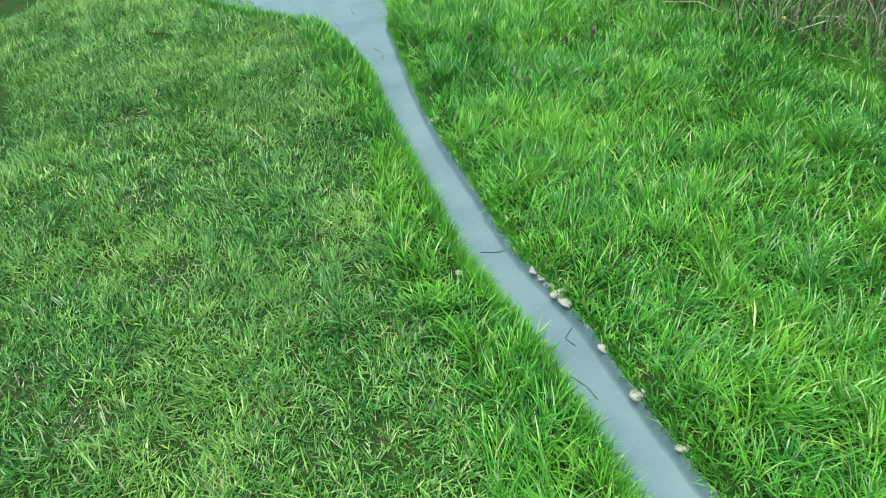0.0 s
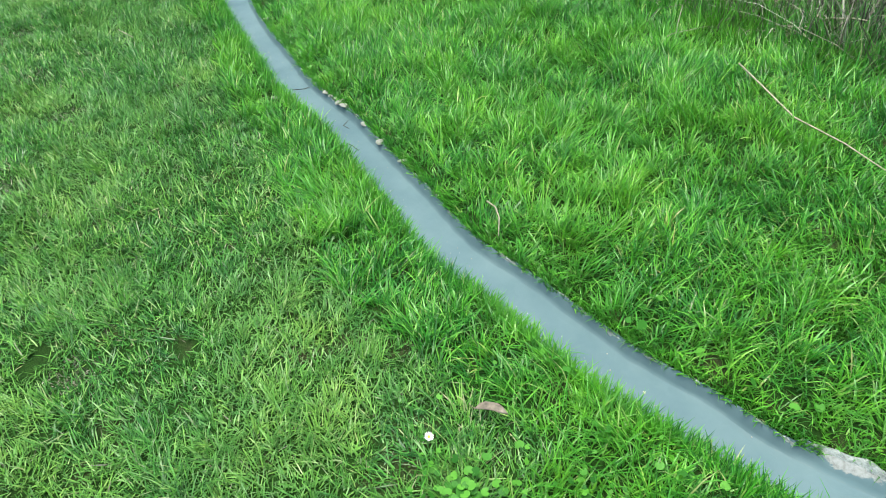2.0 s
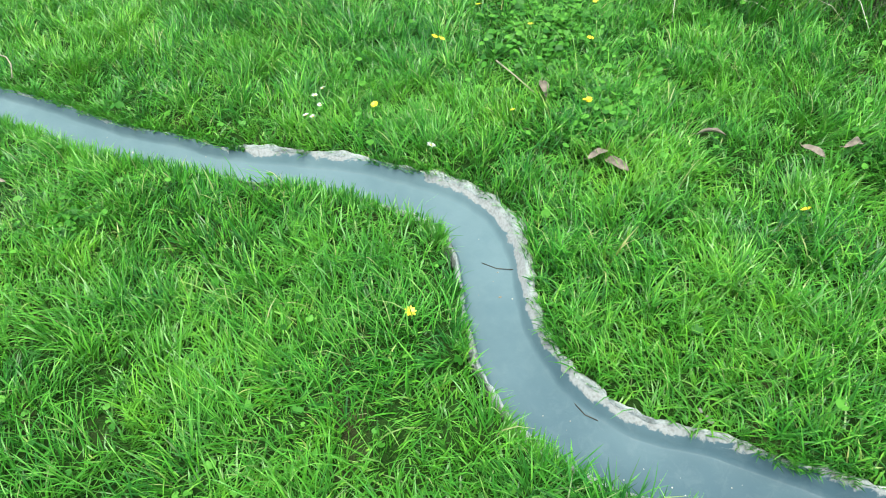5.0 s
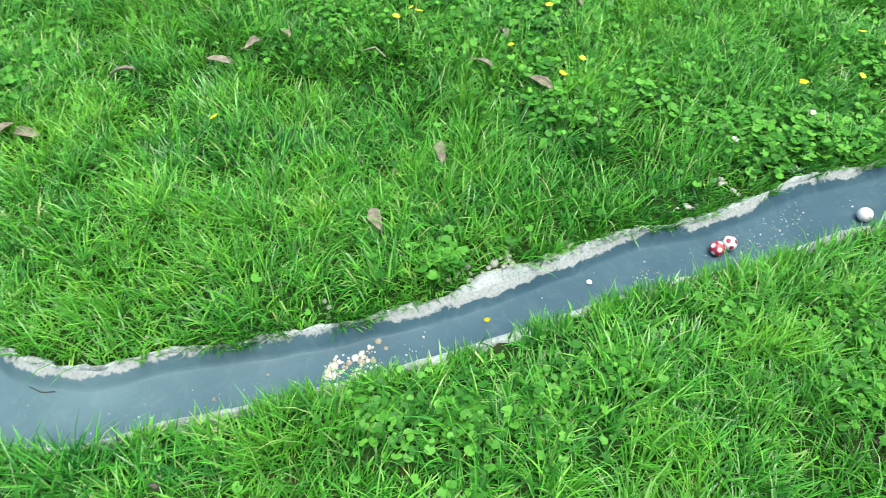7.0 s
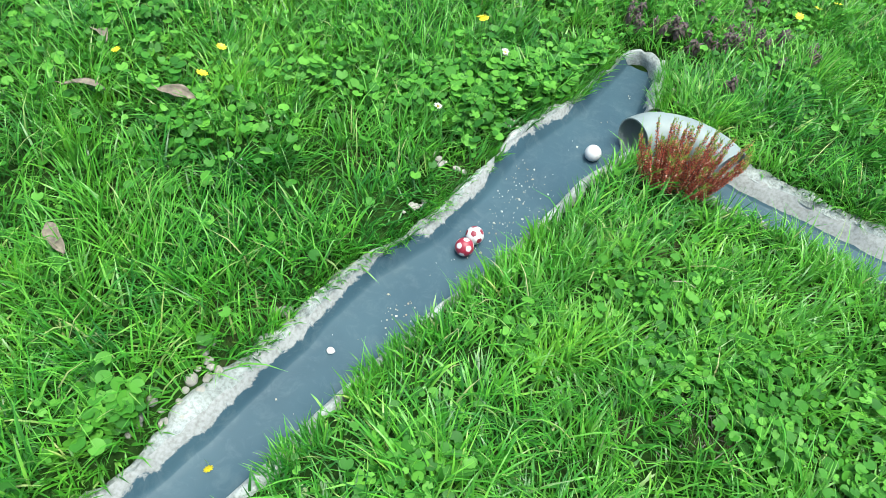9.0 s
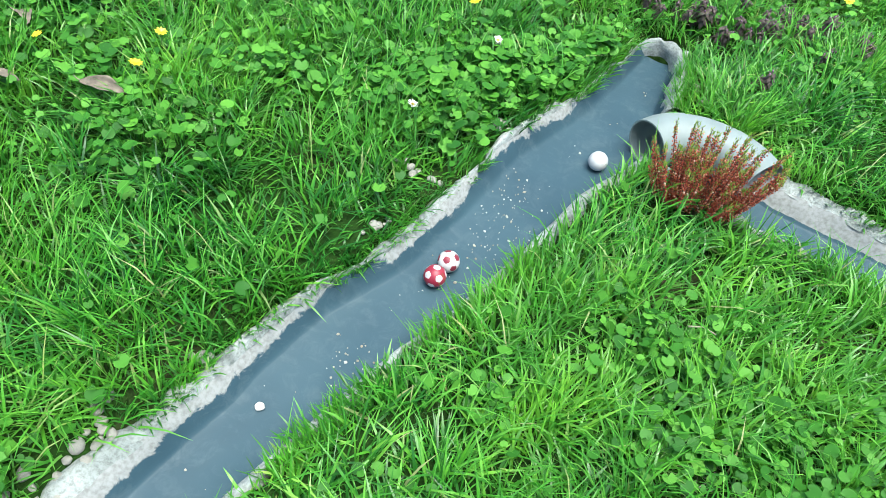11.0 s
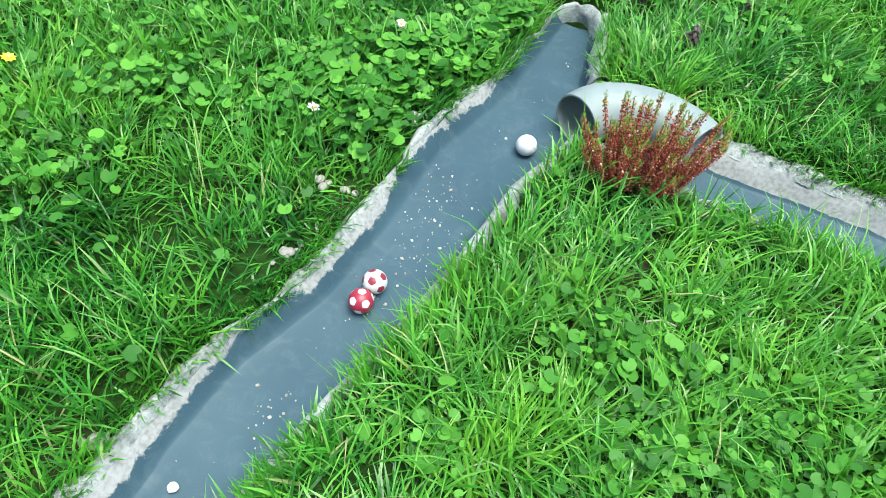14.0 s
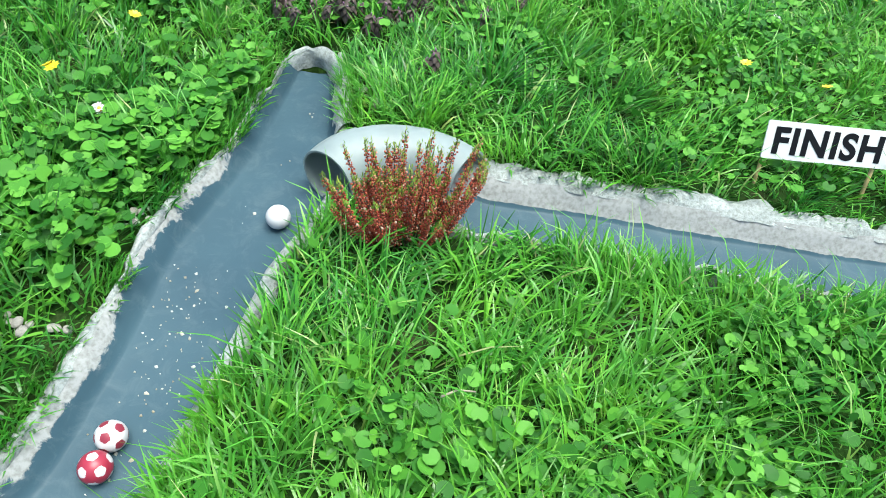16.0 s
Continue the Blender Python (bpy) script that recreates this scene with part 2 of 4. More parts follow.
def side_of(line, s, x, y, stride=4):
    """Signed distance to a line (positive to the right of its way), arc length and width there."""
    p = line[::stride]
    tan = np.gradient(p[:, :2], axis=0)
    tan /= np.linalg.norm(tan, axis=1)[:, None]
    x, y = np.asarray(x, np.float32), np.asarray(y, np.float32)
    d, arc, wid = np.empty(len(x)), np.empty(len(x)), np.empty(len(x))
    for k in range(0, len(x), 20000):
        c = slice(k, k + 20000)
        dx, dy = x[c, None] - p[None, :, 0], y[c, None] - p[None, :, 1]
        r = dx * dx + dy * dy
        n = r.argmin(1)
        i = np.arange(len(n))
        cross = dx[i, n] * tan[n, 1] - dy[i, n] * tan[n, 0]
        d[c] = np.sqrt(r[i, n]) * np.where(cross > 0, 1, -1)
        arc[c], wid[c] = s[::stride][n], p[n, 2]
    return d, arc, wid


S_BEND = float(RUN_S[np.argmin(np.hypot(RUN[:, 0] + 2.05, RUN[:, 1] + 2.13))])


# width of the bare cement rim on the far side along the lower run: arc length, metres
RIM_WIDTH = [(5.50, 0.004), (5.62, 0.028), (5.72, 0.005), (5.85, 0.028), (5.95, 0.006), (6.05, 0.010), (6.17, 0.038), (6.38, 0.042), (6.50, 0.030), (6.65, 0.018), (6.90, 0.020), (7.05, 0.012), (7.20, 0.014), (7.36, 0.004), (7.50, 0.014),
             (7.62, 0.005), (7.72, 0.028), (7.82, 0.012), (7.92, 0.046), (8.06, 0.042), (8.20, 0.028), (8.30, 0.024), (8.40, 0.006), (8.49, 0.026), (8.62, 0.030), (8.75, 0.010), (8.82, 0.022), (8.97, 0.020), (9.10, 0.004), (9.30, 0.002)]


def rim_far(s):
    n = vnoise(s, s * 0 + 3.1, 0.14)
    rs, rw = zip(*RIM_WIDTH)
    return np.where(s < S_BEND, 0.003 + 0.009 * n**2, np.interp(s, rs, rw) + 0.010 * (vnoise(s, s * 0 + 6.6, 0.045) - 0.4) * np.clip((RUN_S[-1] - s) / 0.25, 0.1, 1))


def rim_near(s):
    n = vnoise(s, s * 0 + 8.4, 0.12)
    return np.where(s < S_BEND + 0.3, 0.003 + 0.007 * n**2, 0.010 + 0.024 * n)


def terrain(x, y):
    return 0.022 * (vnoise(x, y, 0.55) - 0.5) + 0.012 * (vnoise(x, y, 0.17) - 0.5)


def ground_z(x, y):
    """Ground height with the beds of the troughs cut out."""
    x, y = np.asarray(x, float), np.asarray(y, float)
    z = terrain(x, y)
    cut = np.zeros(len(x), bool)
    for line, s in ((RUN, RUN_S), (FIN, FIN_S)):
        d, arc, w = side_of(line, s, x, y)
        gap = np.abs(d) - w / 2
        lim = np.where(d < 0, np.where((arc > S_BEND - 0.05) | (line is FIN), 0.030, 0.012), 0.013)
        near = np.clip((0.16 - gap) / 0.12, 0, 1)
        z = z * (1 - near) + (-0.002) * near
        cut |= gap < lim
    return np.where(cut, -0.09, z)


# ---- ground ----
def build_ground():
    step = 0.04
    gx, gy = np.arange(-7.2, 3.01, step), np.arange(-7.2, 3.21, step)
    X, Y = np.meshgrid(gx, gy, indexing="ij")
    Z = ground_z(X.ravel(), Y.ravel()).reshape(X.shape)
    nx, ny = X.shape
    # outer rings stretch the sheet to the horizon
    X[0, :], X[-1, :], Y[:, 0], Y[:, -1] = -400, 400, -400, 400
    Z[0, :] = Z[-1, :] = Z[:, 0] = Z[:, -1] = 0
    idx = np.arange(nx * ny).reshape(nx, ny)
    quads = np.stack([idx[:-1, :-1], idx[1:, :-1], idx[1:, 1:], idx[:-1, 1:]], -1).reshape(-1, 4)
    ob = array_mesh("ground", np.stack([X, Y, Z], -1).reshape(-1, 3), np.zeros((0, 3), int), M_SOIL, True, quads)
    tagged(ob, "dark mossy soil under the grass, sheet to the horizon", "ground", kind="structure")


build_ground()


# ---- troughs ----
def build_trough(name, line, s, far, near, label, close_end):
    """A cast trough: painted hollow bed with low walls, and rough cement rims."""
    tan = np.gradient(line[:, :2], axis=0)
    tan /= np.linalg.norm(tan, axis=1)[:, None]
    right = np.stack([tan[:, 1], -tan[:, 0]], 1)
    half = line[:, 2] / 2
    top = tagged(new(name), label, "trough", kind="structure")
    # bed: offset as a share of the half width, height, closeness to the rim
    prof = [(-1.16, 0.001, 1.0), (-1.11, -0.004, 0.95), (-1.05, -0.013, 0.78), (-0.98, -0.025, 0.45), (-0.92, -0.0362, 0.08), (-0.88, -0.0371, 0), (-0.6, -0.0382, 0), (-0.25, -0.0395, 0), (0.1, -0.040, 0), (0.45, -0.039, 0), (0.75, -0.0375, 0), (0.87, -0.0366, 0), (0.9, -0.0355, 0.1), (0.98, -0.022, 0.35), (1.03, -0.009, 0.8), (1.07, 0.000, 1.1)]
    if name == "finish_run":
        prof = [(o, h, 1.3 if o < -0.95 else e) for o, h, e in prof]
    n, k = len(line), len(prof)
    off, hz, ed = (np.array(c) for c in zip(*prof))
    wall = np.sign(off) * np.maximum(np.abs(off) - 0.9, 0)
    thick = np.where((s < S_BEND) | (s > s[-1] - 0.14), 0.07, 0.125) if name == "marble_run" else np.full(n, 0.11)
    slope = np.where(off[None, :] < 0, thick[:, None], 0.075)
    across = np.clip(off, -0.9, 0.9)[None, :] * half[:, None] + wall[None, :] * slope
    jit = 0.006 * (vnoise(s[:, None] + 0 * off, 9.0 + np.sign(off)[None, :] + 0 * s[:, None], 0.05) - 0.5) + 0.003 * (vnoise(s[:, None] + 0 * off, 5.0 * off[None, :] + 0 * s[:, None], 0.02) - 0.5)
    across = across + jit * (np.abs(off) > 0.85)
    P = line[:, None, :2] + right[:, None, :] * across[..., None]
    Z = hz[None, :] + 0.0025 * (vnoise(P[..., 0], P[..., 1], 0.06) - 0.5) + 0.004 * (vnoise(P[..., 0], P[..., 1], 0.025) - 0.5) * (ed[None, :] > 0.15)
    V = np.concatenate([P, Z[..., None]], -1).reshape(-1, 3)
    idx = np.arange(n * k).reshape(n, k)
    quads = np.stack([idx[:-1, :-1], idx[:-1, 1:], idx[1:, 1:], idx[1:, :-1]], -1).reshape(-1, 4)
    keep = np.ones(len(quads), bool)
    mid_p = V[quads].mean(1)
    if name == "marble_run":
        fd, fs, fw = side_of(FIN, FIN_S, mid_p[:, 0], mid_p[:, 1], 1)
        keep = ~((np.abs(fd) < 0.046) & (mid_p[:, 2] > -0.034) & (fs < 0.2))
    else:
        rd, _, rw = side_of(RUN, RUN_S, mid_p[:, 0], mid_p[:, 1], 1)
        keep = ~(np.abs(rd) < rw / 2 * 0.93)
    quads = quads[keep]
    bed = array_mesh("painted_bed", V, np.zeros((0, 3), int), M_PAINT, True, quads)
    at = bed.data.attributes.new("edge", "FLOAT", "POINT")
    strength = np.ones(n) if name == "finish_run" else np.where(s < S_BEND, 0.45, np.clip(0.48 + 20 * far(s), 0.5, 1.0)) + 0.3 * (vnoise(s, s * 0 + 2.2, 0.1) - 0.5)
    at.data.foreach_set("value", (strength[:, None] * ed[None, :]).ravel().astype(np.float32))
    bed.parent = top
    tagged(bed, "blue-grey painted concrete bed with worn flecks")
    # rims
    for sign, width, reach in ((-1, far, 1.16), (1, near, 1.07)):
        inner = half * 0.9 + (reach - 0.9) * (thick if sign < 0 else 0.075)
        w = width(s)
        cols = 7
        f = np.linspace(0, 1, cols)
        bul = np.array([-0.004, 0.003, 0.005, 0.005, 0.003, -0.004, -0.03])
        A = sign * (inner[:, None] + f[None, :] * w[:, None] - 0.004)
        Q = line[:, None, :2] + right[:, None, :] * A[..., None]
        rough = 0.013 * (vnoise(Q[..., 0], Q[..., 1], 0.035) - 0.5) + 0.008 * (vnoise(Q[..., 0], Q[..., 1], 0.014) - 0.5)
        Q = Q + rough[..., None] * 0.6 + right[:, None] * (sign * f[None, :] ** 2 * 0.022 * (vnoise(s[:, None] + 0 * f, 0 * f[None, :] + 1.0 + 0 * s[:, None], 0.022) - 0.5))[..., None]
        sink = 0 if name == "finish_run" else np.where(s < S_BEND, -0.009, 0.0)[:, None]
        Zr = bul[None, :] + sink + rough * (f[None, :] > 0.05) * (f[None, :] < 0.95) + 0.001
        V = np.concatenate([Q, Zr[..., None]], -1).reshape(-1, 3)
        idx = np.arange(n * cols).reshape(n, cols)
        quads = np.stack([idx[:-1, :-1], idx[:-1, 1:], idx[1:, 1:], idx[1:, :-1]], -1).reshape(-1, 4)
        if sign < 0:
            quads = quads[:, ::-1]
        mid_p = V[quads].mean(1)
        if name == "marble_run":
            fd, fs, fw = side_of(FIN, FIN_S, mid_p[:, 0], mid_p[:, 1], 1)
            quads = quads[~((np.abs(fd) < 0.05) & (fs < 0.25))]
        else:
            rd, _, rw = side_of(RUN, RUN_S, mid_p[:, 0], mid_p[:, 1], 1)
            quads = quads[np.abs(rd) > rw / 2 + 0.05]
        rim = array_mesh("cement_rim", V, np.zeros((0, 3), int), M_CEMENT, True, quads)
        rim.parent = top
    return top


build_trough("marble_run", RUN, RUN_S, rim_far, rim_near, "winding blue-grey painted concrete trough with whitewashed rough rims", True)
build_trough("finish_run", FIN, FIN_S, lambda s: 0.045 + 0.015 * vnoise(s, s * 0 + 1.7, 0.06), lambda s: 0.010 + 0.012 * vnoise(s, s * 0 + 4.4, 0.09), "straight narrow blue-grey trough with a broad white rim", False)


# ---- grass ----
def blades(name, x, y, length, width, lean, azim, bend, mat, label, rng, sections=4, kind="stuff", z0=None, category="grass", tone=None):
    """Many tapered, bent blades in one mesh."""
    n = len(x)
    z = (np.maximum(ground_z(x, y), -0.006) if z0 is None else z0) - 0.004
    t = np.linspace(0, 1, sections)
    ang = lean[:, None] + bend[:, None] * t[None, :] ** 1.3
    seg = length[:, None] / (sections - 1)
    dx = np.concatenate([np.zeros((n, 1)), np.cumsum(np.sin(ang[:, :-1]) * seg, 1)], 1)
    dz = np.concatenate([np.zeros((n, 1)), np.cumsum(np.cos(ang[:, :-1]) * seg, 1)], 1)
    ca, sa = np.cos(azim)[:, None], np.sin(azim)[:, None]
    cx, cy, cz = x[:, None] + dx * ca, y[:, None] + dx * sa, z[:, None] + dz
    prof = np.array([0.75, 1.0, 0.8, 0.0])[:sections] if sections == 4 else np.array([0.8, 0.9, 0.0])
    twist = rng.uniform(-0.9, 0.9, n)[:, None]
    hw = 0.5 * width[:, None] * prof[None, :]
    ox, oy = -np.sin(azim[:, None] + twist) * hw, np.cos(azim[:, None] + twist) * hw
    m = sections - 1
    per = 2 * m + 1
    V = np.empty((n, per, 3), np.float32)
    for i in range(m):
        V[:, 2 * i] = np.stack([cx[:, i] - ox[:, i], cy[:, i] - oy[:, i], cz[:, i]], -1)
        V[:, 2 * i + 1] = np.stack([cx[:, i] + ox[:, i], cy[:, i] + oy[:, i], cz[:, i]], -1)
    V[:, per - 1] = np.stack([cx[:, m], cy[:, m], cz[:, m]], -1)
    base = (np.arange(n) * per)[:, None]
    quads = np.concatenate([base + np.array([2 * i, 2 * i + 1, 2 * i + 3, 2 * i + 2]) for i in range(m - 1)], 0)
    tris = base + np.array([2 * m - 2, 2 * m - 1, 2 * m])
    ob = array_mesh(name, V.reshape(-1, 3), tris, mat, True, quads)
    tagged(ob, label, category, kind=kind)
    if tone is not None:
        at = ob.data.attributes.new("tone", "FLOAT", "POINT")
        at.data.foreach_set("value", np.repeat(tone, per).astype(np.float32))
    return ob


def tufted(x, y, cell, pull, rng):
    """Draw scattered roots towards tuft centres: new places, way out of the tuft, distance from its centre, and two random traits of each tuft."""
    u, v = x + cell * (1.6 * vnoise(x, y, 3.1 * cell) + rng.normal(0, 0.3, len(x))), y + cell * (1.6 * vnoise(y, x, 2.7 * cell) + rng.normal(0, 0.3, len(x)))
    i, j = np.floor((0.8 * u + 0.6 * v) / cell).astype(int), np.floor((0.8 * v - 0.6 * u) / cell).astype(int)
    h = [_lat[(i * a + j * b + c) % 256, (i * d + j * e + c) % 256] for a, b, c, d, e in ((7, 13, 3, 11, 5), (5, 17, 91, 3, 23), (19, 3, 150, 7, 29), (23, 11, 201, 13, 9))]
    p, q = (i + 0.1 + 0.8 * h[0]) * cell, (j + 0.1 + 0.8 * h[1]) * cell
    cx, cy = 0.8 * p - 0.6 * q - 0.8 * cell, 0.6 * p + 0.8 * q - 0.8 * cell
    dx, dy = x - cx, y - cy
    return cx + dx * pull, cy + dy * pull, np.arctan2(dy, dx), np.hypot(dx, dy) / cell, h[2], h[3]


def scatter(rng, count, box):
    x = rng.uniform(box[0], box[1], count)
    y = rng.uniform(box[2], box[3], count)
    return x, y


def clear_of_runs(x, y, rng, slack=0.0):
    """True where the ground is free of troughs and rims, with a ragged edge."""
    d, s, w = side_of(RUN, RUN_S, x, y)
    e, _, v = side_of(FIN, FIN_S, x, y)
    rim = np.where(d < 0, rim_far(s) + np.where(s < S_BEND, 0.009, 0.022), rim_near(s) + 0.003)
    over = 2.0 * (vnoise(x, y, 0.10) - 0.22)
    ok = np.abs(d) > w / 2 + rim * np.clip(over, np.where(s < S_BEND, 0.15, 0.55), 1.05) + 0.010 * rng.rand(len(x)) - 0.004 + slack
    frim = np.where(e < 0, 0.052, 0.014)
    ok &= np.abs(e) > v / 2 + frim * (0.8 + 0.35 * rng.rand(len(x))) + slack
    # the ridge round the blind end
    along = np.clip((y - 0.372) / 0.175, 0, 1)
    ok &= np.hypot(x - 0.213 - 0.017 * along, y - 0.372 - 0.175 * along) > 0.024 + 0.008 * rng.rand(len(x)) + slack
    ok &= np.hypot(x - 0.183, y - 0.575) > 0.052 + 0.008 * rng.rand(len(x)) + slack
    return ok, d, s, e


def bank_distance(x, y):
    """Distance past the line where the dry bank begins (positive beyond it)."""
    px, py, qx, qy = -5.3, -3.0, -2.75, -0.45
    L = math.hypot(qx - px, qy - py)
    return -((x - px) * (qy - py) - (y - py) * (qx - px)) / L


def build_grass():
    rng = np.random.RandomState(11)
    x, y = scatter(rng, GRASS_TRIES, (-6.6, 1.75, -6.9, 2.0))
    d0, s0, _ = side_of(RUN, RUN_S, x, y, 12)
    up0 = s0 < S_BEND - 0.35
    reach = np.where(d0 > 0, np.where(up0, 1.55, np.where(s0 > RUN_S[-1] - 0.3, 1.6, 1.05)), np.where(up0, 2.2, 1.75))
    near = (np.abs(d0) < reach) & (bank_distance(x, y) < 0.35)
    near &= rng.rand(len(x)) < np.clip(1.45 - 0.75 * np.abs(d0) / reach, 0, 1)
    x, y = x[near], y[near]
    big = rng.rand(len(x)) < 0.45
    fine, coarse = tufted(x, y, 0.055, 0.60, rng), tufted(x, y, 0.13, 0.55, rng)
    x, y, out, far, vigour, kind_of = (np.where(big, a, b) for a, b in zip(coarse, fine))
    ok, d, s, e = clear_of_runs(x, y, rng)
    up = s < S_BEND - 0.35
    tuft = np.clip(0.75 * vigour + 0.5 * vnoise(x, y, 0.12) - 0.1, 0, 1)
    patch = vnoise(x, y, 0.45)
    lawn = up & (d > 0.27 + 0.22 * (patch - 0.5))
    soil = vnoise(x, y, 0.21) * 0.6 + vnoise(x, y, 0.07) * 0.4
    worn = np.exp(-((d - 0.85) / 0.22) ** 2) * 0.10
    keep = ok & np.where(lawn, soil < 0.90 - worn, rng.rand(len(x)) < 0.62 + 0.6 * tuft)
    for wx, wy, wr in WORN:
        keep &= ~((np.hypot(x - wx, y - wy) < wr * (0.6 + 0.8 * tuft)) & (rng.rand(len(x)) < 0.85))
    x, y, d, s, e, tuft, patch, lawn, up, out, far, kind_of = (a[keep] for a in (x, y, d, s, e, tuft, patch, lawn, up, out, far, kind_of))
    n = len(x)
    swirl = 2 * math.pi * (1.6 * vnoise(x, y, 0.28) + 0.5 * vnoise(x, y, 0.09))
    azim = np.where(rng.rand(n) < 0.62, out + rng.normal(0, 0.5, n), swirl + rng.normal(0, 1.1, n))
    length = (0.026 + 0.078 * tuft**1.3 + 0.026 * patch) * rng.uniform(0.5, 1.25, n)
    length = np.where(up, length * np.where(d > 0, 1.0, 1.05), length * 0.96)
    length = np.where(lawn, (0.018 + 0.042 * tuft) * rng.uniform(0.6, 1.35, n), length)
    edge = np.clip(np.minimum(np.abs(d) - 0.06, np.abs(e) - 0.05) / 0.10, 0.42, 1)
    length = np.where(d < 0, length * edge, length * np.clip(edge + 0.25, 0, 1))
    length = np.where(np.hypot(x - 0.97, y - 0.13) < 0.13, length * 0.55, length)
    width = np.where(lawn, rng.uniform(0.0022, 0.0046, n), rng.uniform(0.0020, 0.0050, n))
    lean = np.where(lawn, np.abs(rng.normal(0.88, 0.42, n)), np.abs(rng.normal(0.12, 0.22, n)) + 0.55 * far)
    bend = np.where(lawn, rng.uniform(-0.2, 0.9, n), rng.uniform(0.1, 1.4, n) * (0.5 + patch))
    lift = np.where(lawn, rng.uniform(0, 0.012, n), 0)
    z0 = np.maximum(ground_z(x, y), -0.006) + lift
    tone = np.clip(1.5 * (kind_of - 0.42) + 1.1 * (vnoise(x, y, 0.33) - 0.5) + np.where(up & ~lawn, 0.14, 0.05) + rng.normal(0, 0.15, n), -1, 1)
    for pick, name, mat, label, sec in ((lawn, "mown_grass", M_LAWN, "short trodden lawn grass, matted and patchy", 3), (~lawn, "long_grass", M_GRASS, "lush bright green tufted grass", 4)):
        blades(name, x[pick], y[pick], length[pick], width[pick], lean[pick], azim[pick], bend[pick], mat, label, rng, sec, z0=z0[pick], tone=tone[pick])


def build_more_lawn():
    """A second, finer layer over the trodden lawn."""
    rng = np.random.RandomState(15)
    x, y = scatter(rng, 260000, (-6.2, -1.3, -6.9, -2.5))
    d, s, w = side_of(RUN, RUN_S, x, y, 8)
    soil = vnoise(x, y, 0.21) * 0.6 + vnoise(x, y, 0.07) * 0.4
    ok = (d > 0.3) & (d < 1.6) & (s < S_BEND - 0.3) & (soil < 0.86 - 0.10 * np.exp(-((d - 0.85) / 0.22) ** 2)) & (rng.rand(len(x)) < 0.55 + 0.8 * vnoise(x, y, 0.1))
    x, y = x[ok], y[ok]
    n = len(x)
    k = rng.choice(n, 5000, replace=False)
    blades("dry_thatch", x[k] + rng.normal(0, 0.02, 5000), y[k] + rng.normal(0, 0.02, 5000), rng.uniform(0.015, 0.05, 5000), rng.uniform(0.0015, 0.0035, 5000), np.abs(rng.normal(1.2, 0.25, 5000)), rng.uniform(0, 6.28, 5000), rng.uniform(-0.2, 0.3, 5000), M_STRAW, "dry brown clippings matted in the lawn", rng, 3, category="dry grass")
    wx = np.concatenate([rng.normal(a, c * 0.7, 420) for a, b, c in WORN])
    wy = np.concatenate([rng.normal(b, c * 0.7, 420) for a, b, c in WORN])
    m = len(wx)
    blades("worn_thatch", wx, wy, rng.uniform(0.01, 0.035, m), rng.uniform(0.0015, 0.0038, m), np.abs(rng.normal(1.25, 0.2, m)), rng.uniform(0, 6.28, m), rng.uniform(-0.2, 0.3, m), M_STRAW, "brown dead grass on worn bare patches", rng, 3, category="dry grass")
    blades("lawn_thatch", x, y, rng.uniform(0.012, 0.042, n) * (0.5 + 1.0 * vnoise(x, y, 0.06)), rng.uniform(0.0018, 0.0045, n), np.abs(rng.normal(0.8, 0.5, n)), rng.uniform(0, 6.28, n), rng.uniform(-0.3, 1.0, n), M_LAWN, "short green lawn tufts between trodden patches", rng, 3)


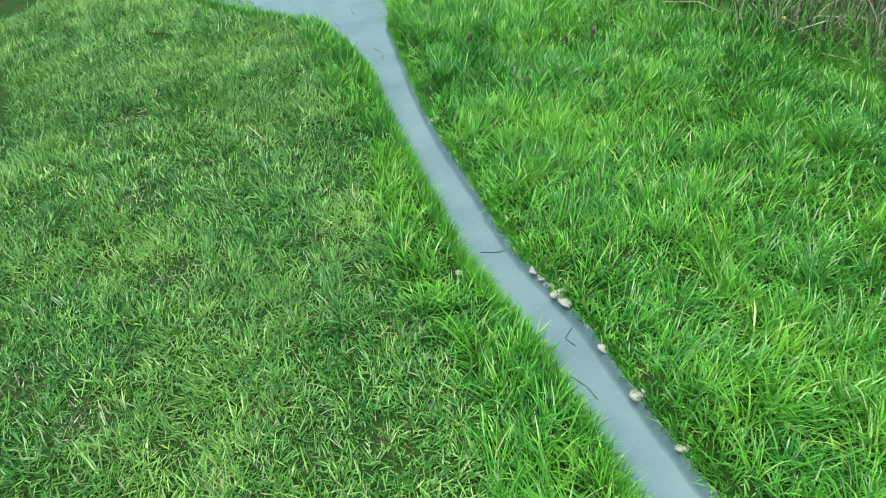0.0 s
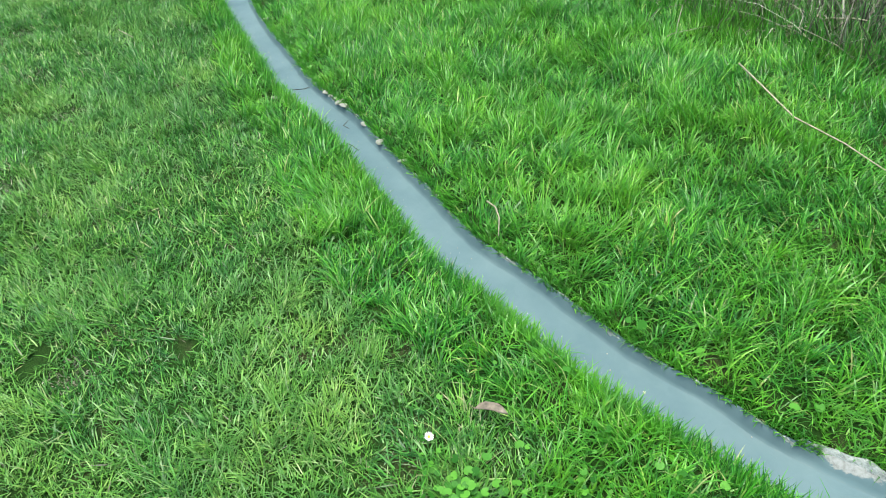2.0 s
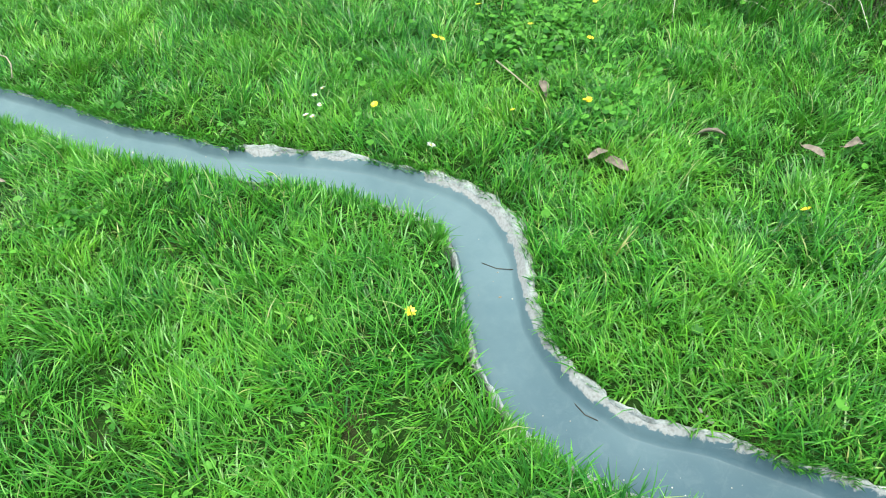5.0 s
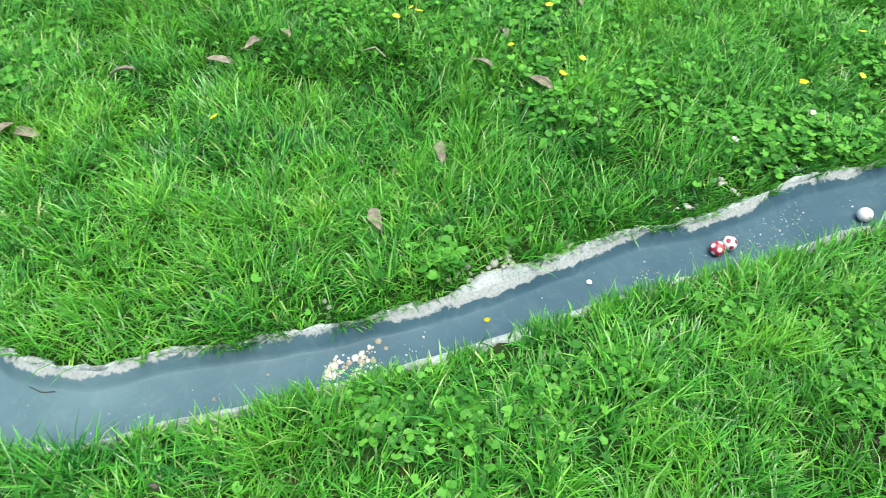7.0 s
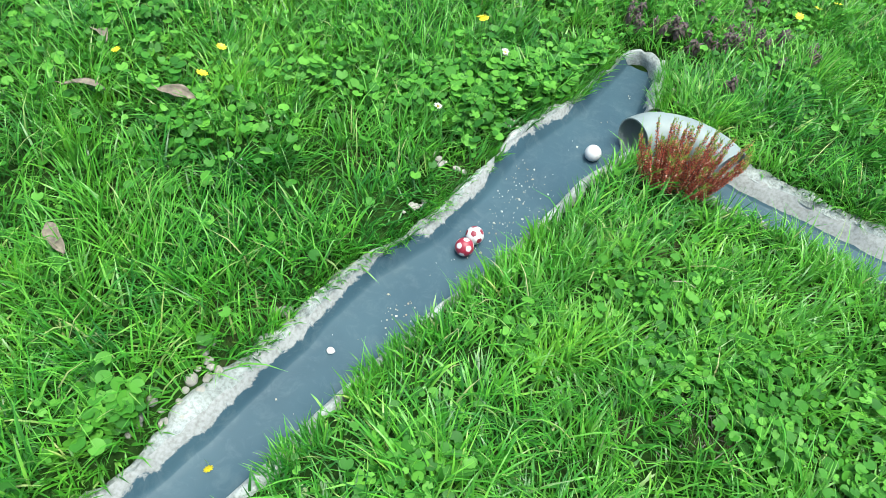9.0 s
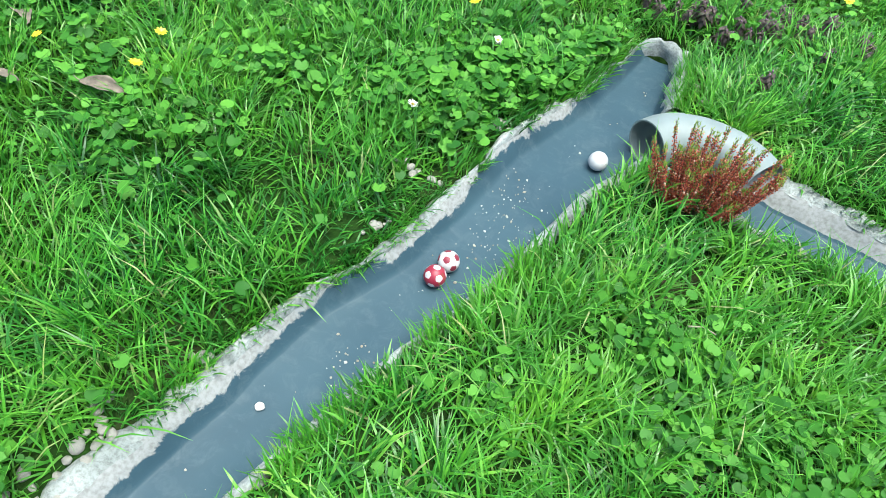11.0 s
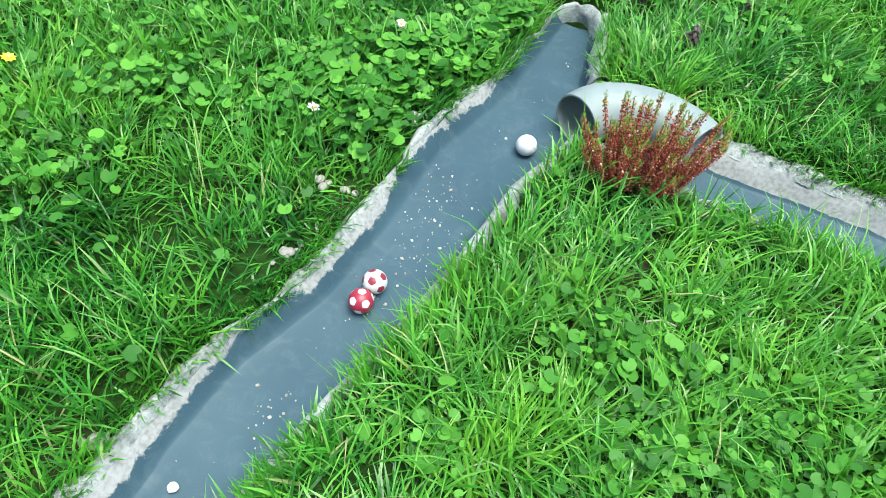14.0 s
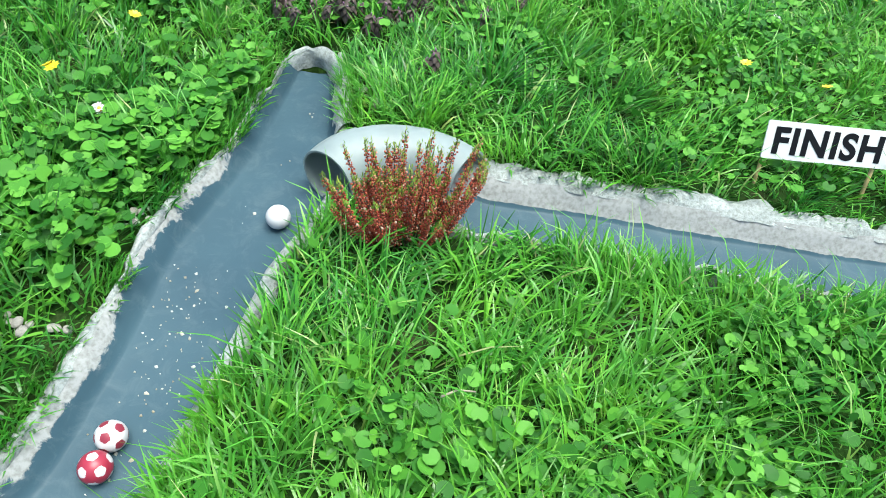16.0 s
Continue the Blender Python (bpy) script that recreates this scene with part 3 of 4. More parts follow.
def build_fringe():
    """Grass that hangs over the edges of the troughs."""
    rng = np.random.RandomState(19)
    X, Y, A, L = [], [], [], []
    for line, s, num in ((RUN, RUN_S, 46000), (FIN, FIN_S, 3600)):
        tan = np.gradient(line[:, :2], axis=0)
        tan /= np.linalg.norm(tan, axis=1)[:, None]
        k = rng.randint(0, len(line), num)
        side = np.where(rng.rand(num) < 0.55, 1.0, -1.0)
        right = np.stack([tan[k, 1], -tan[k, 0]], 1)
        main = line is RUN
        upper = (s[k] < S_BEND + 0.05) if main else np.zeros(num, bool)
        over = vnoise(s[k] * 1.0, side * 3.0, 0.09)
        rim = np.where(side < 0, rim_far(s[k]) + np.where(upper, 0, 0.014), rim_near(s[k])) if main else np.where(side < 0, 0.05, 0.015)
        if main:
            over = np.where((side < 0) & ~upper, np.where(rim < 0.026, 0.75, over * 0.85), over)
        take = np.where(upper, True, rng.rand(num) < np.where(side > 0, 0.85 if main else 2.5, 1.0) * np.clip((over - 0.40) * 4.0, 0.04, 1))
        base = line[k, 2] / 2 * 0.9 + 0.012 + np.where(upper, 0.004, rim * np.clip(1.25 - over, 0.35, 1.0)) + rng.uniform(0, 0.035, num)
        x, y = line[k, 0] + right[:, 0] * side * base, line[k, 1] + right[:, 1] * side * base
        inward = np.arctan2(-right[:, 1] * side, -right[:, 0] * side)
        length = np.where(side > 0, rng.uniform(0.025, 0.072, num), rng.uniform(0.012, np.where(upper, 0.042, 0.06), num)) * np.where(upper, 1.0, 0.9)
        # stay out of the other trough
        e, _, v = side_of(FIN if main else RUN, FIN_S if main else RUN_S, x, y)
        take &= np.abs(e) > v / 2 + 0.02
        take &= (side > 0) | (s[k] < s[-1] - 0.02)
        X.append(x[take]), Y.append(y[take]), A.append((inward + rng.normal(0, 0.8, num))[take]), L.append(length[take])
    x, y, a, L = (np.concatenate(q) for q in (X, Y, A, L))
    n = len(x)
    z = np.maximum(ground_z(x, y), -0.006)
    blades("fringe_grass", x, y, L, rng.uniform(0.0014, 0.0036, n), np.abs(rng.normal(0.45, 0.28, n)), a, rng.uniform(0.1, 1.1, n), M_GRASS, "bright grass blades hanging over the trough edges", rng, 4, z0=z)


def build_arching():
    """Longer, thinner blades that arch over the meadow."""
    rng = np.random.RandomState(27)
    x, y = scatter(rng, 60000, (-2.8, 1.7, -2.9, 1.9))
    ok, d, s, e = clear_of_runs(x, y, rng, 0.01)
    ok &= (np.abs(d) < 1.5) & (s > S_BEND - 0.5) & (vnoise(x, y, 0.16) > 0.5) & (bank_distance(x, y) < 0)
    x, y = x[ok], y[ok]
    n = len(x)
    blades("arching_grass", x, y, rng.uniform(0.07, 0.14, n), rng.uniform(0.0016, 0.0036, n), np.abs(rng.normal(0.35, 0.2, n)), 2 * math.pi * 1.3 * vnoise(x, y, 0.3) + rng.normal(0, 0.9, n), rng.uniform(0.8, 2.0, n), M_ARCH, "long thin arching pale green grass blades", rng, 4)


M_ARCH = leafy("arching_blade", [(0, (0.05, 0.24, 0.02)), (0.5, (0.10, 0.36, 0.035)), (0.92, (0.19, 0.47, 0.07)), (1, (0.42, 0.42, 0.2))], 0.35, 0.4, spec=0.45)
GRASS_TRIES = 1235000
WORN = [(-3.63, -4.95, 0.10), (-3.30, -4.64, 0.09), (-4.08, -5.41, 0.08), (-2.79, -4.52, 0.07), (-2.83, -4.77, 0.08), (-2.05, -3.77, 0.05), (0.31, -0.41, 0.06)]
build_grass()
build_more_lawn()
build_fringe()
build_arching()


# ---- broad-leaved weeds ----
def leaf_rows(x, y, z, size, azim, tilt, stalk_from=None):
    """Arrays for rounded, notched and slightly cupped leaves."""
    n = len(x)
    a = np.array([0.0, 0.5, 1.1, 1.75, 2.5, -2.5, -1.75, -1.1, -0.5])
    r = np.array([1.0, 1.02, 1.0, 0.95, 0.85, 0.85, 0.95, 1.0, 1.02])
    ux, uy = r * np.cos(a) + 0.35, r * np.sin(a) * 1.05
    uz = 0.16 * (ux**2 + uy**2) - 0.1
    ux, uy, uz = np.r_[0.1, ux], np.r_[0, uy], np.r_[-0.1, uz]
    lx, ly, lz = ux[None] * size[:, None], uy[None] * size[:, None], uz[None] * size[:, None]
    ct, st = np.cos(tilt)[:, None], np.sin(tilt)[:, None]
    px, pz = lx * ct + lz * st, -lx * st + lz * ct
    ca, sa = np.cos(azim)[:, None], np.sin(azim)[:, None]
    V = np.stack([x[:, None] + px * ca - ly * sa, y[:, None] + px * sa + ly * ca, z[:, None] + pz], -1).reshape(-1, 3)
    k = len(ux)
    fan = np.array([[0, i, i + 1] for i in range(1, k - 1)] + [[0, k - 1, 1]])
    fan = np.array([f for f in fan.tolist() if f != [0, 5, 6]])
    tris = ((np.arange(n) * k)[:, None, None] + fan[None]).reshape(-1, 3)
    return V, tris


# patches of round leaves: x, y, radius, share
WEEDS = [
    (-1.56, -2.85, 0.16, 260), (-1.85, -2.77, 0.12, 150), (-1.86, -2.51, 0.1, 80), (-0.56, -0.65, 0.07, 200), (-0.13, -0.6, 0.08, 220), (-0.01, -0.35, 0.05, 60), (0.27, -0.33, 0.09, 170), (0.3, -0.22, 0.09, 150),
    (0.39, -0.29, 0.1, 190), (0.42, -0.42, 0.1, 190), (0.59, -0.3, 0.14, 220), (0.55, -0.47, 0.1, 140), (-0.19, 0.22, 0.13, 420), (-0.1, 0.38, 0.14, 600), (-0.35, 0.22, 0.13, 190), (-0.56, 0.22, 0.15, 140),
    (0, 0.42, 0.1, 420), (0.08, 0.5, 0.06, 220), (-0.24, 0.28, 0.12, 220), (-0.5, 0.42, 0.3, 220), (0.58, 0.2, 0.06, 110), (0.74, 0.1, 0.05, 70), (0.56, 0.62, 0.15, 220), (1.12, 0.6, 0.25, 520),
    (0.3, 0.8, 0.25, 420), (0.62, 1, 0.35, 700), (-0.15, 0.85, 0.3, 600), (-2.45, -0.95, 0.38, 1300), (-1.05, 0.25, 0.4, 1000), (-1.5, -0.1, 0.3, 450), (-0.75, 0, 0.25, 280), (1.2, 0.5, 0.4, 600),
    (0.92, 0.3, 0.25, 420), (-1.9, -1, 0.3, 240), (0.71, -0.14, 0.12, 190), (0.83, -0.18, 0.1, 130), (0.2, -0.2, 0.12, 150), (-0.42, -1.02, 0.10, 220), (-0.28, -0.92, 0.12, 260), (-0.2, -0.78, 0.12, 240),
]


def build_weeds():
    rng = np.random.RandomState(23)
    xs, ys = [], []
    for wx, wy, wr, num in WEEDS:
        r, a = wr * np.abs(rng.normal(0, 0.62, num)), rng.uniform(0, 2 * math.pi, num)
        xs.append(wx + r * np.cos(a)), ys.append(wy + r * np.sin(a))
    # and thinly over the lower meadow
    xs.append(rng.uniform(-2.6, 1.6, 2000)), ys.append(rng.uniform(-2.9, 1.5, 2000))
    x, y = np.concatenate(xs), np.concatenate(ys)
    ok, d, s, e = clear_of_runs(x, y, rng, 0.016)
    ok &= (np.abs(d) < 1.7) & (s > S_BEND - 0.6)
    x, y = x[ok], y[ok]
    n = len(x)
    d = d[ok]
    small = d > 0
    z = np.maximum(ground_z(x, y), -0.006) + np.where(small, rng.uniform(0.016, 0.056, n), rng.uniform(0.012, 0.060, n))
    size = np.where(small, rng.uniform(0.0045, 0.0115, n), rng.uniform(0.0055, 0.014, n))
    V, T = leaf_rows(x, y, z, size, rng.uniform(0, 2 * math.pi, n), rng.normal(0.2, 0.5, n))
    ob = array_mesh("round_leaves", V, T, M_LEAF)
    tagged(ob, "many small round bright green leaves among the grass", "weeds", kind="stuff")


build_weeds()


def weed_plant():
    """One rosette of round leaves on thin stalks."""
    rng = np.random.RandomState(31)
    top = tagged(new("celandine_plant"), "low weed with glossy round green leaves in grass", "weed", "round-leaved weeds")
    V, T = leaf_rows(np.zeros(1), np.zeros(1), np.zeros(1), np.ones(1) * 0.0115, np.zeros(1), np.zeros(1))
    first = array_mesh("leaf", V, T, M_LEAF_OB)
    stalk_me = None
    for i in range(9):
        a = i * 2.4 + rng.uniform(-0.3, 0.3)
        r, h = rng.uniform(0.012, 0.042), rng.uniform(0.026, 0.058)
        m = pose(r * math.cos(a), r * math.sin(a), h, rng.uniform(-20, 20), rng.uniform(-5, 28), math.degrees(a)) @ Matrix.Diagonal((*[rng.uniform(0.65, 1.15)] * 3, 1))
        leaf = first if i == 0 else new("leaf", first.data)
        leaf.parent, leaf.matrix_basis = top, m
        bm = bmesh.new()
        tube(bm, [(0, 0, -0.01), (r * 0.4 * math.cos(a), r * 0.4 * math.sin(a), h * 0.6), (r * math.cos(a), r * math.sin(a), h)], [0.0009, 0.0008, 0.0006], 4)
        part("stalk", bm, M_STEM, top)
    return top


def tube(bm, pts, radii, sides=6, cap=True):
    """A round tube through points into bm."""
    rings = []
    pts = [Vector(p) for p in pts]
    for i, (p, r) in enumerate(zip(pts, radii)):
        d = (pts[min(i + 1, len(pts) - 1)] - pts[max(i - 1, 0)]).normalized()
        q = d.to_track_quat("Z", "Y")
        rings.append([bm.verts.new(p + q @ Vector((r * math.cos(2 * math.pi * k / sides), r * math.sin(2 * math.pi * k / sides), 0))) for k in range(sides)])
    for a, b in zip(rings, rings[1:]):
        for k in range(sides):
            bm.faces.new((a[k], a[(k + 1) % sides], b[(k + 1) % sides], b[k]))
    if cap:
        bm.faces.new(rings[0][::-1])
        bm.faces.new(rings[-1])


def gz(x, y):
    return float(ground_z(np.array([x]), np.array([y]))[0])


def place_weeds():
    rng = random.Random(41)
    first = weed_plant()
    spots = []
    for wx, wy, wr, num in WEEDS:
        for _ in range(1 + num // 170):
            a, r = rng.uniform(0, 6.28), wr * abs(rng.gauss(0, 0.55))
            spots.append((wx + r * math.cos(a), wy + r * math.sin(a)))
    arr = np.array(spots)
    ok, _, _, _ = clear_of_runs(arr[:, 0], arr[:, 1], np.random.RandomState(1), 0.07)
    spots = [s for s, k in zip(spots, ok) if k]
    for i, (x, y) in enumerate(spots):
        s = rng.uniform(0.6, 1.05)
        m = pose(x, y, gz(x, y), 0, 0, rng.uniform(0, 360))
        ob = first if i == 0 else copy_thing(first, m)
        ob.matrix_basis = m
        ob.scale = (s, s, s * rng.uniform(0.8, 1.15))


place_weeds()


# ---- flowers ----
def yellow_flower():
    top = tagged(new("yellow_flower"), "small glossy yellow star flower on a thin green stem", "flower", "yellow flowers")
    bm = bmesh.new()
    tube(bm, [(0, 0, -0.055), (0.004, 0, -0.03), (0, 0, 0)], [0.0011, 0.001, 0.0009], 5)
    part("stem", bm, M_STEM, top)
    bm = bmesh.new()
    bmesh.ops.create_icosphere(bm, subdivisions=1, radius=0.0028, matrix=Matrix.Translation((0, 0, 0.0012)) @ Matrix.Diagonal((1, 1, 0.6, 1)))
    part("flower_centre", bm, M_YCENTRE, top)
    bm = bmesh.new()
    rows = [(0.001, 0.0009, 0), (0.005, 0.0026, 0.0012), (0.009, 0.0026, 0.0030), (0.0125, 0.0006, 0.0036)]
    vs = [[bm.verts.new((r, s * w, h + (0.0006 if s else 0))) for s in (-1, 0, 1)] for r, w, h in rows]
    for a, b in zip(vs, vs[1:]):
        for k in range(2):
            bm.faces.new((a[k], a[k + 1], b[k + 1], b[k]))
    petal = part("petal", bm, M_YELLOW, top)
    for k in range(1, 9):
        share("petal", petal.data, top, pose(0, 0, 0.0003 * (k % 2), 0, 0, k * 40))
    return top


YELLOW_A = [(-2.11, -1.65), (-2.45, -1.38), (-2.63, -1.17), (-2.76, -0.89), (-2.59, -0.91), (-2.63, -0.87), (-2.82, -0.65), (-2.53, -0.75), (-2.43, -1.04), (-2.3, -0.87), (-1.95, -1.03), (-1.96, -1.26), (-2.61, -0.69), (-1.33, -0.71), (-1.95, -1.02), (-1.32, -0.03), (-1.31, 0.03), (-1.29, 0.04), (-0.96, 0.09), (-1.07, 0.27), (-1.08, 0.37), (-1.0, 0.34), (-0.77, 0.09), (-0.76, 0.17), (-1.29, -1.72), (-2.43, -1.36)]
YELLOW_B = [(0.99, 0.43), (1.1, 0.33), (-0.12, 0.68), (-0.23, 0.51), (1.44, 0.64), (0.59, 0.87), (0.66, 0.96), (0.71, 0.98), (0.74, 1.03), (-0.24, 0.52), (-1.06, 0.25), (-0.2, 0.89), (-0.12, 0.88), (0.01, 0.95), (-5.35, -2.95), (-5.25, -2.72)]
rnd = random.Random(5)
flower = yellow_flower()
for i, (x, y) in enumerate(YELLOW_A + YELLOW_B):
    m = pose(x, y, 0.052 + rnd.uniform(-0.004, 0.014), rnd.uniform(-25, 25), rnd.uniform(-25, 25), rnd.uniform(0, 360))
    ob = flower if i == 0 else copy_thing(flower, m)
    s = rnd.uniform(0.8, 1.12)
    ob.matrix_basis = m
    ob.scale = (s, s, s)
fallen = copy_thing(flower, pose(-0.425, -0.675, -0.026, 75, 10, 40))
fallen.scale = (0.65, 0.65, 0.3)
tagged(fallen, "fallen yellow flower head lying on the painted bed")


def daisy():
    top = tagged(new("daisy"), "white daisy with a yellow centre among grass", "flower", "daisies")
    bm = bmesh.new()
    tube(bm, [(0, 0, -0.05), (0.003, 0, -0.02), (0, 0, 0)], [0.001, 0.0009, 0.0009], 5)
    part("stem", bm, M_STEM, top)
    bm = bmesh.new()
    bmesh.ops.create_icosphere(bm, subdivisions=1, radius=0.0036, matrix=Matrix.Translation((0, 0, 0.001)) @ Matrix.Diagonal((1, 1, 0.55, 1)))
    part("flower_centre", bm, M_YCENTRE, top)
    bm = bmesh.new()
    vs = [[bm.verts.new((r, sg * w, h)) for sg in (-1, 1)] for r, w, h in ((0.003, 0.0006, 0), (0.007, 0.0013, 0.0012), (0.0105, 0.0009, 0.002))]
    for a, b in zip(vs, vs[1:]):
        bm.faces.new((a[0], a[1], b[1], b[0]))
    petal = part("petal", bm, M_WHITEPETAL, top)
    for k in range(1, 16):
        share("petal", petal.data, top, pose(0, 0, 0.0004 * (k % 2), 0, -6 * (k % 3), k * 22.5))
    return top


d0 = daisy()
for i, (x, y) in enumerate([(-2.28, -1.79), (-2.24, -1.82), (-2.19, -1.81), (-2.13, -1.84), (-2.14, -1.86), (-1.88, -1.53), (-0.16, 0.42), (1.17, 0.6), (-0.27, 0.17), (-0.16, 0.42), (-1.98, -2.86)]):
    m = pose(x, y, 0.04 + rnd.uniform(0, 0.008), rnd.uniform(-20, 20), rnd.uniform(-20, 20), rnd.uniform(0, 360))
    ob = d0 if i == 0 else copy_thing(d0, m)
    ob.matrix_basis = m
    if i == 5:
        ob.scale = (1.25, 1.25, 1)


def nettle():
    """Purple dead-nettle: square stem with tiers of drooping dusky leaves and small blooms."""
    top = tagged(new("purple_deadnettle"), "purple dead-nettle with tiers of dusky drooping leaves", "plant", "purple dead-nettles")
    bm = bmesh.new()
    tube(bm, [(0, 0, -0.06), (0.004, 0.002, -0.02), (0, 0, 0.03)], [0.0016, 0.0014, 0.0009], 4)
    part("stem", bm, M_STEM, top)
    bm = bmesh.new()
    rows = [(0.001, 0.001, 0), (0.006, 0.005, 0.001), (0.011, 0.0045, -0.002), (0.016, 0.0004, -0.007)]
    vs = [[bm.verts.new((r, sg * w, h - 0.002 * abs(sg))) for sg in (-1, 0, 1)] for r, w, h in rows]
    for a, b in zip(vs, vs[1:]):
        for k in range(2):
            bm.faces.new((a[k], a[k + 1], b[k + 1], b[k]))
    leaf = part("leaf", bm, M_PURPLE, top)
    leaf.matrix_basis = pose(0, 0, 0.03, 0, -10, 0)
    for k in range(1, 18):
        tier = k // 4
        s = 0.7 + 0.14 * tier
        share("leaf", leaf.data, top, pose(0, 0, 0.031 - 0.0065 * tier, 0, 5 + 6 * tier, k * 90 + 45 * tier) @ Matrix.Diagonal((s, s, s, 1)))
    bm = bmesh.new()
    bmesh.ops.create_icosphere(bm, subdivisions=1, radius=0.0022, matrix=Matrix.Diagonal((0.8, 0.8, 1.6, 1)))
    bloom = part("bloom", bm, M_PINK, top)
    bloom.matrix_basis = pose(0.004, 0, 0.034, 0, 25, 0)
    for k in range(1, 5):
        share("bloom", bloom.data, top, pose(0.006 * math.cos(k * 1.7), 0.006 * math.sin(k * 1.7), 0.033 - 0.004 * k, 30, 0, k * 97))
    return top


NETTLES = [(0.15, 0.73), (0.17, 0.66), (0.2, 0.71), (0.21, 0.65), (0.25, 0.7), (0.26, 0.63), (0.16, 0.6), (0.32, 0.82), (0.35, 0.76), (0.4, 0.83), (0.45, 0.86), (0.46, 0.78), (0.41, 0.68), (0.38, 0.65), (0.49, 0.7), (0.53, 0.74), (0.56, 0.77), (0.52, 0.94), (0.53, 0.64), (0.6, 0.68), (0.62, 0.71), (0.47, 0.73), (0.43, 0.75), (0.26, 0.51), (0.13, 0.7), (0.16, 0.68), (0.2, 0.66), (0.24, 0.72), (0.26, 0.68), (0.29, 0.7), (0.31, 0.64), (0.34, 0.68), (0.39, 0.7), (0.43, 0.71), (0.49, 0.7), (0.54, 0.67), (0.61, 0.7), (0.25, 0.53), (0.39, 0.49), (-4.58, -3.88), (-4.6, -3.92), (-5.09, -3.71), (-5.05, -3.82), (-5.09, -4.21), (-4.96, -4.23), (-4.62, -4.28), (-0.61, -1.38), (-0.53, -1.4)]
n0 = nettle()
count = 0
for x, y in NETTLES:
    if math.hypot(x - 0.18, y - 0.56) < 0.11:
        continue
    for k in range(2 if y > 0 else 1):
        xx, yy = x + k * rnd.uniform(-0.03, 0.03), y + k * rnd.uniform(-0.03, 0.03)
        m = pose(xx, yy, 0.03 + rnd.uniform(-0.012, 0.02), rnd.uniform(-15, 15), rnd.uniform(-15, 15), rnd.uniform(0, 360))
        ob = n0 if count == 0 else copy_thing(n0, m)
        ob.matrix_basis = m
        s = rnd.uniform(0.7, 1.1) if y > -1 or x < -1 else 0.6
        ob.scale = (s, s, s)
        count += 1


# ---- dead leaves, stalks, stones ----
def dead_leaf(seed):
    rng = random.Random(seed)
    top = tagged(new("dead_leaf"), "dry curled greyish-brown leaf lying on grass", "leaf", "dead leaves")
    bm = bmesh.new()
    n, curl, twist = 10, rng.uniform(1.2, 2.3), rng.uniform(-0.5, 0.5)
    grid = []
    for i in range(n + 1):
        t = i / n
        w = 0.016 * math.sin(math.pi * min(1, t * 0.97 + 0.02)) ** 0.8 * (1 + 0.15 * math.sin(9 * t + seed))
        row = []
        for j in range(-3, 4):
            a = j / 3 * curl * 0.5
            y, z = w * math.sin(a) / max(0.4, curl * 0.5), w * (1 - math.cos(a)) * 1.1
            row.append(bm.verts.new(((t - 0.5) * 0.074, y + twist * 0.02 * t * t, z + 0.010 * math.sin(math.pi * t + rng.uniform(-0.1, 0.1)) + rng.uniform(-0.0008, 0.0008))))
        grid.append(row)
    for a, b in zip(grid, grid[1:]):
        for j in range(6):
            bm.faces.new((a[j], a[j + 1], b[j + 1], b[j]))
    ob = part("leaf_blade", bm, M_DEAD, top)
    mod = ob.modifiers.new("thick", "SOLIDIFY")
    mod.thickness = 0.0007
    bm = bmesh.new()
    tube(bm, [(-0.031, 0, 0.001), (-0.042, 0.002, 0.003), (-0.05, 0.006, 0.001)], [0.0010, 0.0008, 0.0007], 5)
    part("leaf_stalk", bm, M_DEAD, top)
    return top


DEAD = [(-1.64, -1.07, 20), (-1.54, -0.54, 35), (-1.53, -0.42, 95), (-1.51, -0.32, -5), (-1.69, -0.76, 55), (-0.97, -0.03, 15), (-0.79, 0.01, 0), (-1.03, 0.14, 145), (-0.96, 0.44, 165), (-0.81, -0.39, 135), (-2.06, -1.13, -15), (-0.77, -0.67, 155), (-2.06, -2.74, 75), (-1.69, -1.1, 105)]
kinds = [dead_leaf(k) for k in range(4)]
for i, (x, y, a) in enumerate(DEAD):
    m = pose(x, y, 0.045 if i != 13 else 0.05, rnd.uniform(-25, 25), rnd.uniform(-15, 15), a)
    ob = kinds[i] if i < 4 else copy_thing(kinds[i % 4], m)
    ob.matrix_basis = m
    s = rnd.uniform(0.85, 1.2)
    ob.scale = (s, s, s)


def dry_stalk(pts, r, label="long pale dry grass stalk lying in the grass"):
    bm = bmesh.new()
    tube(bm, pts, [r * (1 - 0.5 * i / len(pts)) for i in range(len(pts))], 6)
    tagged(part("dry_stalk", bm, M_TWIG), label, "stalk", "dry stalks")


dry_stalk([(-3.76, -2.02, 0.075), (-3.56, -1.97, 0.085), (-3.36, -1.90, 0.075), (-3.20, -1.78, 0.075), (-3.06, -1.69, 0.065)], 0.0035)
dry_stalk([(-2.81, -2.85, 0.06), (-2.77, -2.82, 0.07), (-2.74, -2.805, 0.055), (-2.68, -2.80, 0.035)], 0.0028, "short bent whitish stalk beside the trough")
dry_stalk([(-2.25, -1.22, 0.055), (-2.14, -1.19, 0.055), (-2.05, -1.16, 0.045)], 0.003)
dry_stalk([(-4.1, -4.86, 0.03), (-4.0, -4.72, 0.035)], 0.0025)
dry_stalk([(-5.46, -3.45, 0.06), (-5.40, -3.3, 0.09), (-5.33, -3.15, 0.05)], 0.003)
dry_stalk([(0.25, -0.16, 0.048), (0.27, -0.157, 0.052), (0.292, -0.16, 0.046)], 0.0016, "thin brown twig fragment lying on grass blades")
